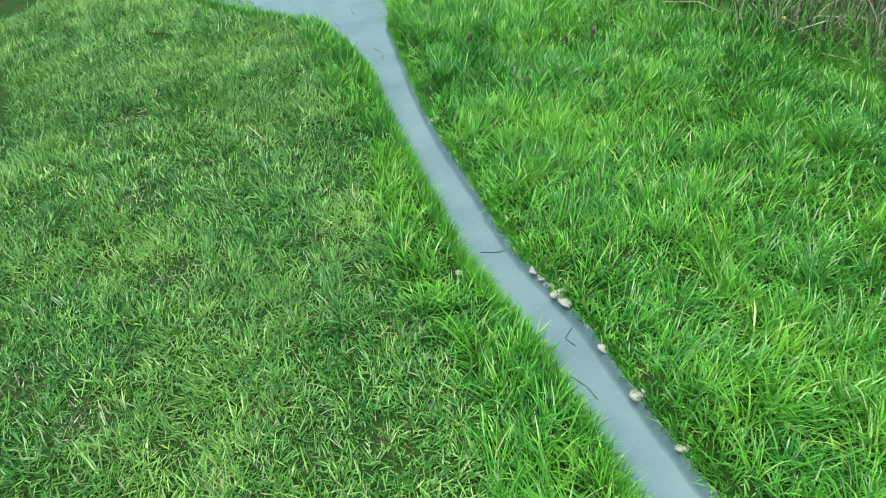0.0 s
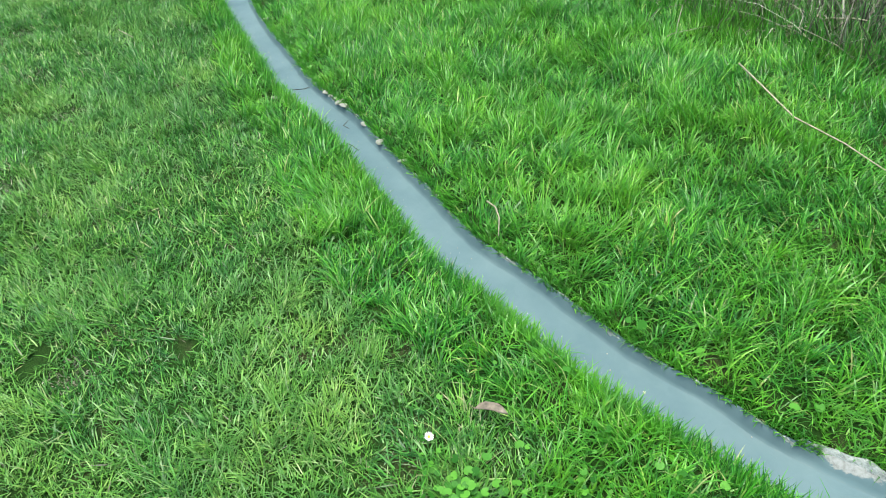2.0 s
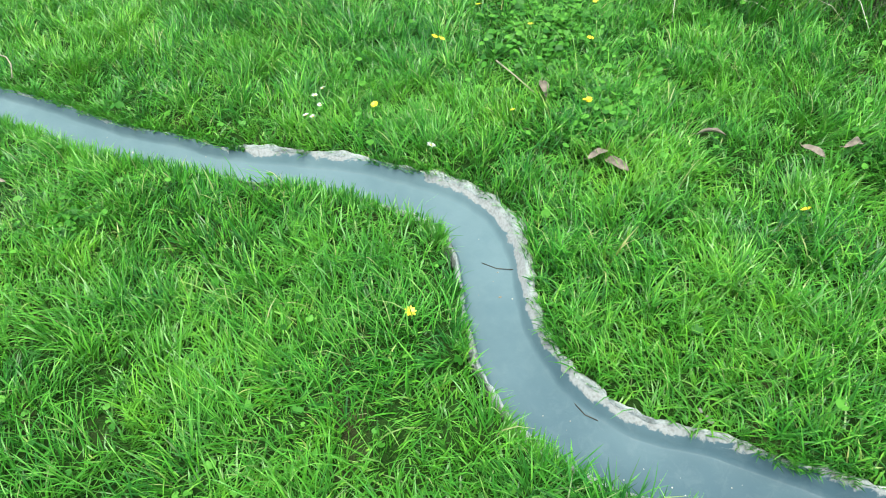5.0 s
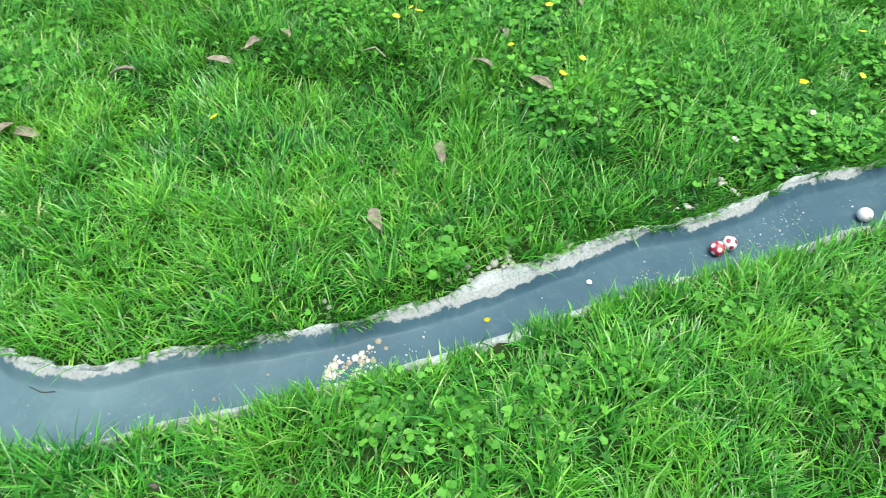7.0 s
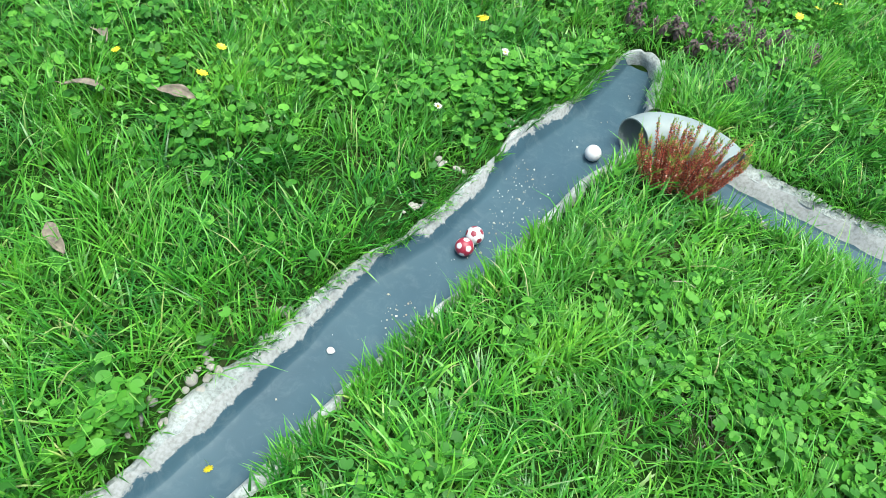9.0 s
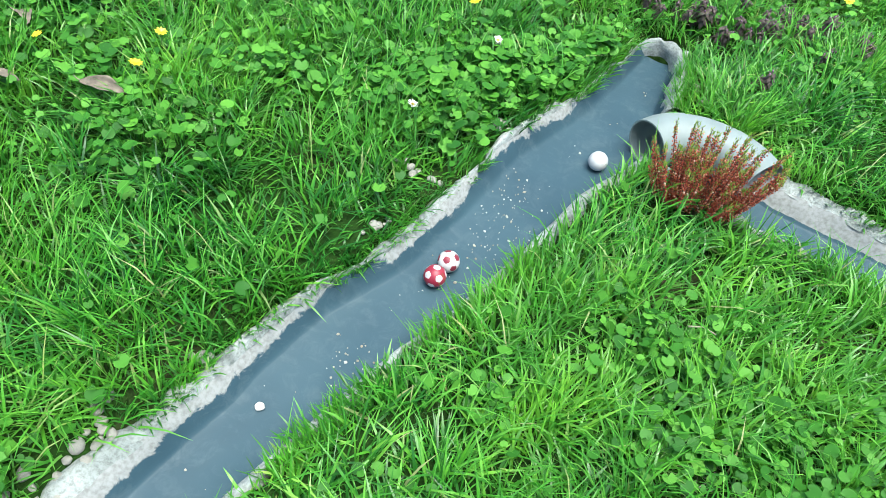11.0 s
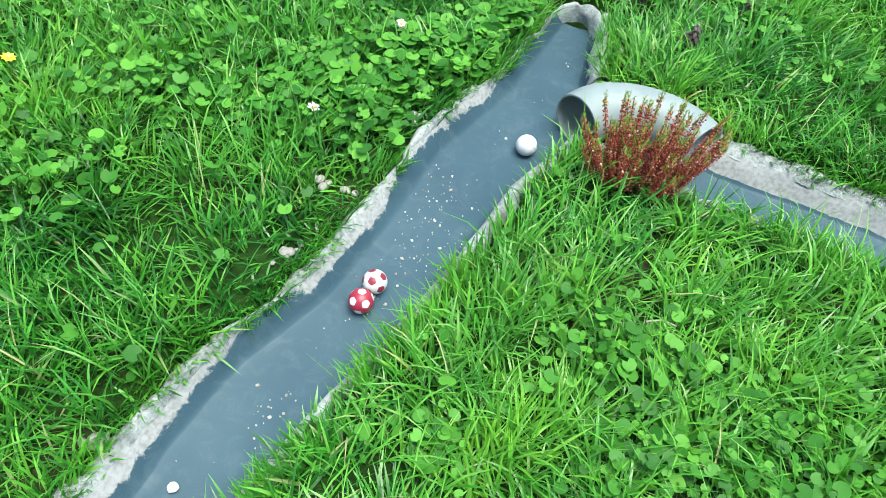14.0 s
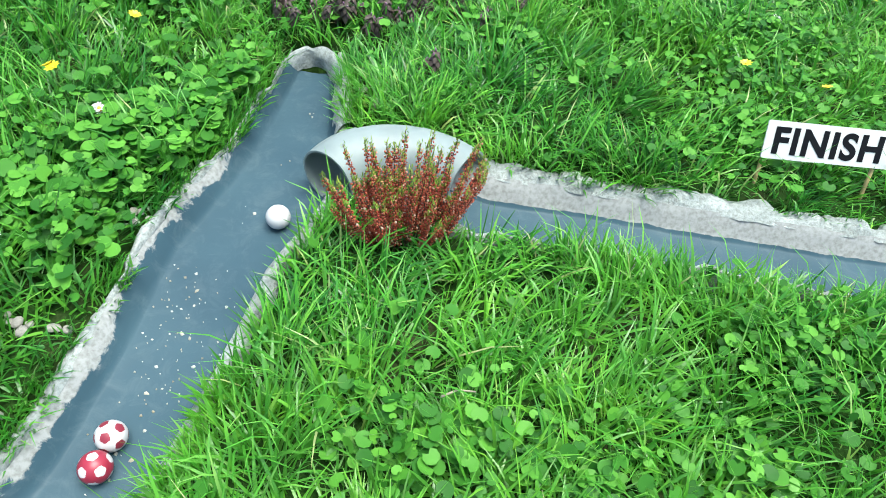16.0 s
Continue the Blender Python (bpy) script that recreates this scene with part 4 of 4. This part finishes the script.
dry_stalk([(-2.96, -1.2, 0.02), (-2.95, -1.22, 0.08), (-2.98, -1.24, 0.13), (-3.02, -1.22, 0.2)], 0.005, "pale broken reed standing in the grass")
dry_stalk([(-1.27, -0.22, 0.05), (-1.24, -0.2, 0.065), (-1.2, -0.2, 0.05)], 0.0025)


M_DARK = plain("dark_wet_stalk", (0.05, 0.045, 0.03), 0.6, 0.3, 90, 0.2)


def clipping(pts):
    """A dark stray stalk lying on the painted bed."""
    bm = bmesh.new()
    tube(bm, [(x, y, bed_height(np.array([x]), np.array([y]))[0] + 0.0018) for x, y in pts], [0.0011] * len(pts), 5)
    tagged(part("grass_clipping", bm, M_DARK), "thin dark stray stalk lying on the painted bed", "stalk", "stray stalks on the bed")


def bed_height(x, y):
    """Height of the painted bed away from its walls."""
    d, _, w = side_of(RUN, RUN_S, x, y, 1)
    q = np.abs(d) / (w / 2)
    return -0.0397 + 0.0052 * q**2.5 + 0.0025 * (vnoise(x, y, 0.06) - 0.5)


clipping([(-1.47, -1.50), (-1.44, -1.47), (-1.42, -1.43)])
clipping([(-1.02, -1.43), (-0.99, -1.42), (-0.97, -1.40)])
clipping([(-4.98, -4.72), (-4.94, -4.66), (-4.88, -4.63)])
clipping([(-5.3, -5.1), (-5.24, -5.05), (-5.2, -5.0)])
clipping([(-5.45, -5.05), (-5.40, -5.03), (-5.36, -4.99)])
clipping([(-3.66, -3.80), (-3.67, -3.75), (-3.69, -3.71)])
clipping([(-3.36, -3.46), (-3.38, -3.49), (-3.42, -3.48)])
clipping([(-3.26, -3.45), (-3.24, -3.41), (-3.21, -3.38)])


def stone_mesh(seed):
    rng = random.Random(seed)
    bm = bmesh.new()
    bmesh.ops.create_icosphere(bm, subdivisions=2, radius=1)
    for v in bm.verts:
        v.co *= 1 + 0.35 * (noise.noise(v.co * 1.1 + Vector((seed * 7, 0, 0))))
        v.co.z *= 0.6
    return bm


STONES = [(-0.51, -0.50), (-0.5, -0.6), (-0.48, -0.53), (-0.5, -0.56), (-0.257, -0.092), (-0.178, 0.035), (-0.405, -0.4), (-0.9, -1.2), (-0.5, -0.51), (-0.69, -0.90), (-0.64, -1.24), (-1.15, -1.62), (-0.71, -1.35), (0.265, 0.47), (-0.10, 0.23), (-0.11, 0.21), (-0.25, 0.07), (-0.23, 0.04), (-0.25, -0.09), (0.285, 0.45), (-0.52, -0.62), (-0.54, -0.65)]
smes = [part("pebble", stone_mesh(k), M_STONE) for k in range(4)]
c = 0
for x, y in STONES:
    for k in range(3):
        m = pose(x + (k > 0) * rnd.uniform(-0.022, 0.022), y + (k > 0) * rnd.uniform(-0.022, 0.022), 0.003, rnd.uniform(-20, 20), rnd.uniform(-20, 20), rnd.uniform(0, 360))
        ob = smes[c] if c < 4 else new("pebble", smes[c % 4].data)
        ob.matrix_basis = m
        s = rnd.uniform(0.0055, 0.0115) if -0.6 < x < -0.4 and y > -0.7 else rnd.uniform(0.004, 0.0085)
        ob.scale = (s * rnd.uniform(0.8, 1.4), s, s)
        tagged(ob, "small pale rounded pebble at the trough's rim", "pebble", "pebbles along the rim")
        c += 1


CHUNKS = [(-3.575, -3.565), (-3.55, -3.54), (-3.525, -3.515), (-3.495, -3.49), (-3.60, -3.595), (-3.36, -3.37), (-3.24, -3.27), (-3.12, -3.165), (-3.54, -3.80), (-3.40, -3.665), (-4.35, -4.16), (-4.27, -4.10)]
for i, (x, y) in enumerate(CHUNKS):
    ob = new("cement_chunk", smes[i % 4].data)
    s = rnd.uniform(0.010, 0.018)
    ob.matrix_basis = pose(x + 0.02, y - 0.02, -0.002, rnd.uniform(-20, 20), rnd.uniform(-20, 20), rnd.uniform(0, 360))
    ob.scale = (s * 1.4, s, s * 0.8)
    tagged(ob, "rough whitish lump of cement at the trough edge", "cement lump", "cement lumps along the edge")


# ---- flecks and crumbs on the bed ----
def build_flecks():
    rng = np.random.RandomState(77)
    spots = [(-0.04, 0.09, 0.04, 44), (-0.06, 0.01, 0.04, 40), (-0.08, -0.03, 0.03, 20), (-0.13, -0.12, 0.03, 16), (-0.56, -0.93, 0.022, 60), (-0.59, -0.985, 0.014, 40), (-0.50, -0.83, 0.03, 14), (-0.22, -0.32, 0.03, 30), (0.165, 0.47, 0.012, 4)]
    xs, ys, sz = [], [], []
    for cx, cy, r, k in spots:
        xs.append(rng.normal(cx, r * 0.75, k)), ys.append(rng.normal(cy, r, k)), sz.append(rng.lognormal(-5.7 if cx < -0.53 else -7.1, 0.6, k))
    pick = rng.randint(240, len(RUN) - 15, 150)
    xs.append(RUN[pick, 0] + rng.normal(0, 0.03, 150)), ys.append(RUN[pick, 1] + rng.normal(0, 0.03, 150)), sz.append(rng.lognormal(-7.1, 0.6, 150))
    x, y, size = (np.concatenate(a) for a in (xs, ys, sz))
    d, s, w = side_of(RUN, RUN_S, x, y, 1)
    ok = np.abs(d) < w / 2 * 0.82
    x, y, size = x[ok], y[ok], np.clip(size[ok], 0.0006, 0.010)
    n = len(x)
    a = np.arange(6) * math.pi / 3
    rr = rng.uniform(0.6, 1.4, (n, 6)) * size[:, None]
    off = rng.uniform(0, 6.28, n)[:, None]
    zf = bed_height(x, y)
    top = np.stack([x[:, None] + rr * np.cos(a + off), y[:, None] + rr * np.sin(a + off), np.repeat(zf[:, None] + 0.0014, 6, 1)], -1)
    cen = np.stack([x, y, zf + 0.0014 + np.minimum(size * 0.35, 0.0008)], -1)[:, None]
    low = top - np.array([0, 0, 0.004])
    V = np.concatenate([cen, top, low], 1).reshape(-1, 3)
    f = [[0, 1 + k, 1 + (k + 1) % 6] for k in range(6)] + [[1 + k, 7 + k, 7 + (k + 1) % 6] for k in range(6)] + [[1 + k, 7 + (k + 1) % 6, 1 + (k + 1) % 6] for k in range(6)]
    T = ((np.arange(n) * 13)[:, None, None] + np.array(f)[None]).reshape(-1, 3)
    ob = array_mesh("crumbs", V, T, M_CRUMB, False)
    tagged(ob, "pale crumbs and flaked paint scattered on the bed", "crumbs", kind="stuff")


M_CRUMB = leafy("crumb", [(0, (0.20, 0.17, 0.12)), (0.5, (0.36, 0.34, 0.28)), (1, (0.46, 0.47, 0.44))], 0.9, 0.0)
build_flecks()
bm = stone_mesh(9)
chip = tagged(part("white_chip", bm, plain("white_chip_stone", (0.55, 0.55, 0.53), 0.6, 0.1, 80, 0.2)), "flat white pebble resting on the painted bed", "pebble")
chip.matrix_basis = pose(-0.316, -0.428, float(bed_height(np.array([-0.316]), np.array([-0.428]))[0]) + 0.0035, 0, 0, 20)
chip.scale = (0.0075, 0.0065, 0.006)


# ---- pipe, heather, sign, balls ----
def build_pipe():
    top = tagged(new("drain_pipe"), "curved pale grey plastic pipe piece bridging two troughs", "pipe")
    M_PVC = plain("grey_plastic", (0.185, 0.225, 0.222), 0.5, 0.08, 25, 0.08)
    line, _ = spline([(0.170, 0.258, 0.010), (0.204, 0.286, 0.012), (0.254, 0.299, 0.014), (0.309, 0.290, 0.014), (0.356, 0.262, 0.013), (0.386, 0.228, 0.012)], 0.006)
    n, sides = len(line), 40
    tan = np.gradient(line[:, :2], axis=0)
    tan /= np.linalg.norm(tan, axis=1)[:, None]
    cuts = [0, int(n * 0.30), int(n * 0.64), n - 1]
    for a, b in zip(cuts, cuts[1:]):
        bm = bmesh.new()
        R0 = 0.0500 if a == 0 else (0.0482 if a == cuts[1] else 0.0491)
        idx = list(range(a, b + 1))
        loops = []
        seq = [(i, R0) for i in idx] + [(i, R0 - 0.0032) for i in idx[::-1]]
        for i, r in seq:
            side = np.array([tan[i, 1], -tan[i, 0]])
            ring = []
            for k in range(sides):
                t = 2 * math.pi * k / sides
                ring.append(bm.verts.new((line[i, 0] + side[0] * r * math.cos(t), line[i, 1] + side[1] * r * math.cos(t), line[i, 2] + r * math.sin(t))))
            loops.append(ring)
        for p, q in zip(loops, loops[1:] + loops[:1]):
            for k in range(sides):
                bm.faces.new((p[k], q[k], q[(k + 1) % sides], p[(k + 1) % sides]))
        bmesh.ops.recalc_face_normals(bm, faces=bm.faces)
        ob = part("pipe_section", bm, M_PVC, top)
        ob.data.set_sharp_from_angle(angle=radians(40))


build_pipe()


def build_heather():
    top = tagged(new("heather_plant"), "rust-red budding heather with green shoot tips beside the pipe", "plant")
    M_BUD = leafy("rust_bud", [(0, (0.18, 0.018, 0.012)), (0.45, (0.38, 0.062, 0.032)), (0.75, (0.52, 0.15, 0.085)), (0.92, (0.66, 0.34, 0.23)), (1, (0.74, 0.56, 0.45))], 0.5, 0.15)
    M_TIP = leafy("heather_tip", [(0, (0.13, 0.24, 0.03)), (1, (0.32, 0.42, 0.07))], 0.5, 0.3)
    M_WOOD = plain("heather_wood", (0.10, 0.06, 0.04), 0.8)
    rng = np.random.RandomState(61)
    ico = bmesh.new()
    bmesh.ops.create_icosphere(ico, subdivisions=1, radius=1)
    iv = np.array([v.co[:] for v in ico.verts])
    it = np.array([[v.index for v in f.verts] for f in ico.faces])
    ico.free()

    def beads(name, centres, sizes, mat, parent):
        V = (centres[:, None] + iv[None] * sizes[:, None, None]).reshape(-1, 3)
        T = ((np.arange(len(centres)) * len(iv))[:, None, None] + it[None]).reshape(-1, 3)
        ob = array_mesh(name, V, T, mat)
        ob.parent = parent
        return ob

    top.location = (0.270, 0.138, 0.0)
    for k in range(96):
        a = k * 2.39996 + rng.uniform(-0.6, 0.6)
        rad = math.sqrt((k + 0.5) / 96)
        L = rng.uniform(0.075, 0.19) * (1.08 - 0.25 * rad)
        lean = 0.03 + 0.34 * rad**1.4 + rng.uniform(-0.1, 0.2)
        bx, by = 0.072 * rad * math.cos(a), 0.038 * rad * math.sin(a)
        t = np.linspace(0, 1, 9)
        ang = lean * (1 - 0.35 * t)
        r = np.cumsum(np.r_[0, np.sin(ang[:-1]) * L / 8])
        z = np.cumsum(np.r_[0, np.cos(ang[:-1]) * L / 8])
        px, py = bx + r * math.cos(a) * 1.12, by + r * math.sin(a) * 0.8
        pts = np.stack([px, py, z], 1)
        bm = bmesh.new()
        tube(bm, [tuple(p - (0, 0, 0.01 if i == 0 else 0)) for i, p in enumerate(pts)], np.linspace(0.0014, 0.0006, 9), 5)
        sprig = part("sprig", bm, M_WOOD, top)
        m = 90
        u = np.linspace(0.15, 0.93, m)
        c = np.stack([np.interp(u, t, pts[:, i]) for i in range(3)], 1)
        th = np.arange(m) * 2.4
        c += np.stack([np.cos(th), np.sin(th), 0.3 * np.sin(3 * th)], 1) * rng.uniform(0.0024, 0.0044, m)[:, None]
        beads("flower_spike", c, rng.uniform(0.0010, 0.0019, m), M_BUD, sprig)
        m = 34 if k % 3 else 60
        u = np.linspace(0.84, 1.0, m) if k % 3 else np.linspace(0.55, 1.0, m)
        c = np.stack([np.interp(u, t, pts[:, i]) for i in range(3)], 1) + rng.normal(0, 0.0019, (m, 3))
        n = len(c)
        az = rng.uniform(0, 6.28, n)
        tip = blades("shoot_tip", c[:, 0], c[:, 1], rng.uniform(0.004, 0.008, n), np.full(n, 0.0017), np.full(n, 0.5), az, np.full(n, 0.2), M_TIP, "", rng, 3, kind="", z0=c[:, 2] + 0.004, category="")
        tip.parent = sprig


build_heather()


def build_sign():
    top = tagged(new("finish_sign"), "small white finish sign with black capitals on two wooden sticks", "sign")
    M_BOARD = plain("white_card", (0.50, 0.50, 0.50), 0.6, 0.03, 30, 0.02)
    M_BLACK = plain("black_print", (0.006, 0.007, 0.009), 0.9, 0.1, 50, 0, spec=0.1)
    M_STICK = plain("light_wood", (0.50, 0.36, 0.17), 0.7, 0.2, 60, 0.2)
    left, right = Vector((0.877, 0.180, 0.050)), Vector((1.095, 0.123, 0.050))
    ux = (right - left).normalized()
    up = Vector((0.006, 0.031, 0.055)).normalized()
    up = (up - ux * up.dot(ux)).normalized()
    nrm = ux.cross(up)
    w, h = (right - left).length, 0.063
    base = Matrix((ux, up, nrm)).transposed().to_4x4()
    base.translation = left
    top.matrix_world = base
    bm = bmesh.new()
    r = 0.003
    out = []
    for cx, cy, a0 in ((w - r, r, -90), (w - r, h - r, 0), (r, h - r, 90), (r, r, 180)):
        for k in range(5):
            a = radians(a0 + k * 22.5)
            out.append((cx + r * math.cos(a), cy + r * math.sin(a)))
    f = bm.faces.new([bm.verts.new((x, y, 0)) for x, y in out])
    ext = bmesh.ops.extrude_face_region(bm, geom=[f])
    bmesh.ops.translate(bm, verts=[v for v in ext["geom"] if isinstance(v, bmesh.types.BMVert)], vec=(0, 0, -0.0025))
    bmesh.ops.recalc_face_normals(bm, faces=bm.faces)
    part("board", bm, M_BOARD, top, smooth=False)
    cu = bpy.data.curves.new("lettering", "FONT")
    cu.body = "FINISH"
    cu.size = 0.060
    cu.offset = 0.0021
    cu.space_character = 1.12
    cu.extrude = 0.0003
    cu.materials.append(M_BLACK)
    tx = new("lettering", cu)
    bpy.context.view_layer.update()
    wide = tx.dimensions.x
    tx.parent = top
    tx.matrix_basis = pose(w * 0.055, h * 0.17, 0.0006) @ Matrix.Diagonal((w * 0.83 / max(wide, 0.01), 1, 1, 1))
    me = bpy.data.meshes.new_from_object(tx.evaluated_get(bpy.context.evaluated_depsgraph_get()))
    word = new("lettering", me)
    word.parent, word.matrix_basis = top, tx.matrix_basis.copy()
    bpy.data.objects.remove(tx)
    tagged(word, "bold black capitals reading FINISH")
    inv = base.inverted()
    for x, foot in ((0.010, Vector((0.884, 0.163, -0.03))), (w - 0.020, Vector((1.062, 0.106, -0.03)))):
        tipp = base @ Vector((x, h * 0.8, -0.006))
        bm = bmesh.new()
        tube(bm, [tuple(inv @ foot), tuple(inv @ foot.lerp(tipp, 0.5)), tuple(inv @ tipp)], [0.0034, 0.0034, 0.0032], 8)
        part("stick", bm, M_STICK, top)


build_sign()


def ball(name, label, shell, patch, x, y, z, r, spin, spots):
    top = tagged(new(name), label, "ball", "rolling balls")
    top.matrix_basis = pose(x, y, z + r, *spin)
    bm = bmesh.new()
    bmesh.ops.create_uvsphere(bm, u_segments=40, v_segments=24, radius=r)
    part("shell", bm, shell, top)
    if not spots:
        return
    bm = bmesh.new()
    sides, cap = 5, radians(20)
    c = bm.verts.new((0, 0, r * 1.006))
    rings = []
    for q in (0.55, 1.0):
        rings.append([])
        for k in range(20):
            t = 2 * math.pi * k / 20
            a = cap * q * (0.93 + 0.07 * math.cos(5 * t))
            rr = r * (1.006 if q < 1 else 1.003)
            rings[-1].append(bm.verts.new((rr * math.sin(a) * math.cos(t), rr * math.sin(a) * math.sin(t), rr * math.cos(a))))
    for k in range(20):
        bm.faces.new((c, rings[0][k], rings[0][(k + 1) % 20]))
        bm.faces.new((rings[0][k], rings[1][k], rings[1][(k + 1) % 20], rings[0][(k + 1) % 20]))
    first = part("patch", bm, patch, top)
    g = (1 + 5**0.5) / 2
    dirs = [Vector(v) for a in (-1, 1) for b in (-g, g) for v in ((0, a, b), (a, b, 0), (b, 0, a))]
    for i, d in enumerate(dirs):
        m = d.to_track_quat("Z", "Y").to_matrix().to_4x4()
        if i == 0:
            first.matrix_basis = m
        else:
            share("patch", first.data, top, m)


M_RED = plain("red_plastic", (0.26, 0.018, 0.04), 0.38, 0.06, 40, 0)
M_WHITE = plain("white_plastic", (0.52, 0.52, 0.52), 0.35, 0.03, 40, 0)
M_MAROON = plain("maroon_print", (0.20, 0.018, 0.035), 0.4, 0.1, 60, 0)


def on_bed(x, y):
    return float(bed_height(np.array([x]), np.array([y]))[0])


BALLS_AT = ((-0.138, -0.143), (-0.124, -0.107), (0.09, 0.217))
ball("dotted_ball", "red plastic ball with white spots on the painted bed", M_RED, M_WHITE, *BALLS_AT[0], on_bed(*BALLS_AT[0]), 0.0188, (20, 10, 30), True)
ball("toy_football", "white toy football with maroon patches on the painted bed", M_WHITE, M_MAROON, *BALLS_AT[1], on_bed(*BALLS_AT[1]), 0.0185, (5, 25, 70), True)
ball("plain_ball", "plain white ball resting near the pipe mouth", M_WHITE, M_WHITE, *BALLS_AT[2], on_bed(*BALLS_AT[2]), 0.0188, (0, 0, 0), False)


# ---- rim round the blind end ----
def build_end_rim():
    """A raised rough ridge that closes the end of the trough."""
    pts, _ = spline([(0.213, 0.372, 0.020), (0.219, 0.42, 0.020), (0.226, 0.47, 0.020), (0.231, 0.530, 0.018), (0.230, 0.583, 0.012), (0.214, 0.616, 0.008), (0.184, 0.627, 0.006), (0.154, 0.616, 0.005), (0.128, 0.585, 0.004), (0.109, 0.546, 0.003)], 0.006)
    tan = np.gradient(pts[:, :2], axis=0)
    tan /= np.linalg.norm(tan, axis=1)[:, None]
    side = np.stack([tan[:, 1], -tan[:, 0]], 1)
    t = np.linspace(0, math.pi, 11)
    n, k = len(pts), len(t)
    A, Zp = np.cos(t), np.sin(t) ** 0.7
    V = np.empty((n, k, 3))
    half = 0.005 + pts[:, 2] * 0.7
    V[..., :2] = pts[:, None, :2] + side[:, None] * (half[:, None] * A[None])[..., None]
    V[..., 2] = -0.035 + (0.035 + pts[:, 2] * 0.8)[:, None] * Zp[None]
    rough = 0.012 * (vnoise(V[..., 0] + V[..., 2], V[..., 1], 0.03) - 0.5) + 0.007 * (vnoise(V[..., 0], V[..., 1] + V[..., 2], 0.012) - 0.5)
    V[..., :2] += rough[..., None] * 0.8
    V[..., 2] += rough * (Zp > 0.3)
    idx = np.arange(n * k).reshape(n, k)
    quads = np.stack([idx[:-1, :-1], idx[:-1, 1:], idx[1:, 1:], idx[1:, :-1]], -1).reshape(-1, 4)
    ob = array_mesh("end_ridge", V.reshape(-1, 3), np.zeros((0, 3), int), M_CEMENT, True, quads)
    ob.parent = bpy.data.objects["marble_run"]
    tagged(ob, "raised rough cement ridge closing the trough")


build_end_rim()


# ---- dry bank ----
M_BRUSH = leafy("dead_brush", [(0, (0.020, 0.024, 0.014)), (0.5, (0.060, 0.066, 0.044)), (0.8, (0.19, 0.19, 0.145)), (1, (0.45, 0.44, 0.36))], 0.7, 0.1)


def build_bank():
    rng = np.random.RandomState(91)
    n = 19000
    u, v = rng.uniform(-0.35, 1.35, n), np.abs(rng.normal(0, 0.55, n))
    px, py, qx, qy = -5.25, -3.05, -2.7, -0.5
    L = math.hypot(qx - px, qy - py)
    nx, ny = -(qy - py) / L, (qx - px) / L
    wob = 0.16 * (vnoise(u * 4, u * 0, 0.5) - 0.5)
    x, y = px + u * (qx - px) + nx * (v + wob + 0.06), py + u * (qy - py) + ny * (v + wob + 0.06)
    length = rng.uniform(0.08, 0.42, n) * (0.6 + 0.6 * np.clip(v / 0.4, 0, 1))
    blades("dry_brush", x, y, length, rng.uniform(0.002, 0.007, n), np.abs(rng.normal(0.8, 0.5, n)), rng.uniform(0, 6.28, n), rng.uniform(-0.8, 1.6, n), M_BRUSH, "tangled grey-brown dead stems and reed leaves", rng, 4, category="dead stems")
    p = 1700
    k = rng.randint(0, n, p)
    blades("pale_reeds", x[k], y[k], rng.uniform(0.22, 0.60, p), rng.uniform(0.0025, 0.0065, p), np.abs(rng.normal(0.7, 0.45, p)), rng.uniform(0, 6.28, p), rng.uniform(-0.3, 2.2, p), M_STRAW, "long pale dead reed leaves arching over the bank", rng, 4, category="dead stems")
    m = 17000
    k = rng.randint(0, n, m)
    blades("bank_grass", x[k] + rng.normal(0, 0.05, m) - nx * 0.08, y[k] + rng.normal(0, 0.05, m) - ny * 0.08, rng.uniform(0.07, 0.25, m), rng.uniform(0.002, 0.0048, m), np.abs(rng.normal(0.3, 0.2, m)), rng.uniform(0, 6.28, m), rng.uniform(0.1, 1.0, m), M_GRASS, "green grass growing up through the dead stems", rng, 4)


build_bank()


def big_stem(seed):
    rng = random.Random(seed)
    bm = bmesh.new()
    p = Vector((0, 0, 0))
    d = Vector((rng.uniform(-1, 1), rng.uniform(-1, 1), rng.uniform(0.1, 0.7))).normalized()
    pts = []
    for i in range(9):
        pts.append(tuple(p))
        p = p + d * 0.055
        d = (d + Vector((rng.uniform(-0.3, 0.3), rng.uniform(-0.3, 0.3), rng.uniform(-0.3, 0.18)))).normalized()
    tube(bm, pts, [0.0075 - 0.0006 * i for i in range(9)], 7)
    return part("dead_branch", bm, M_TWIG)


br = [big_stem(k) for k in range(6)]
for i in range(34):
    u, v = rnd.uniform(-0.05, 1.05), rnd.uniform(0.05, 0.7)
    x, y = -5.3 + u * 2.55 - 0.707 * v, -3.0 + u * 2.55 + 0.707 * v
    ob = br[i] if i < 6 else new("dead_branch", br[i % 6].data)
    ob.matrix_basis = pose(x, y, 0.03, rnd.uniform(-15, 15), rnd.uniform(-15, 15), rnd.uniform(0, 360))
    s = rnd.uniform(0.6, 1.2)
    ob.scale = (s, s, s)
    tagged(ob, "bare pale grey dead branch tangled in the bank", "branch", "dead branches of the bank")
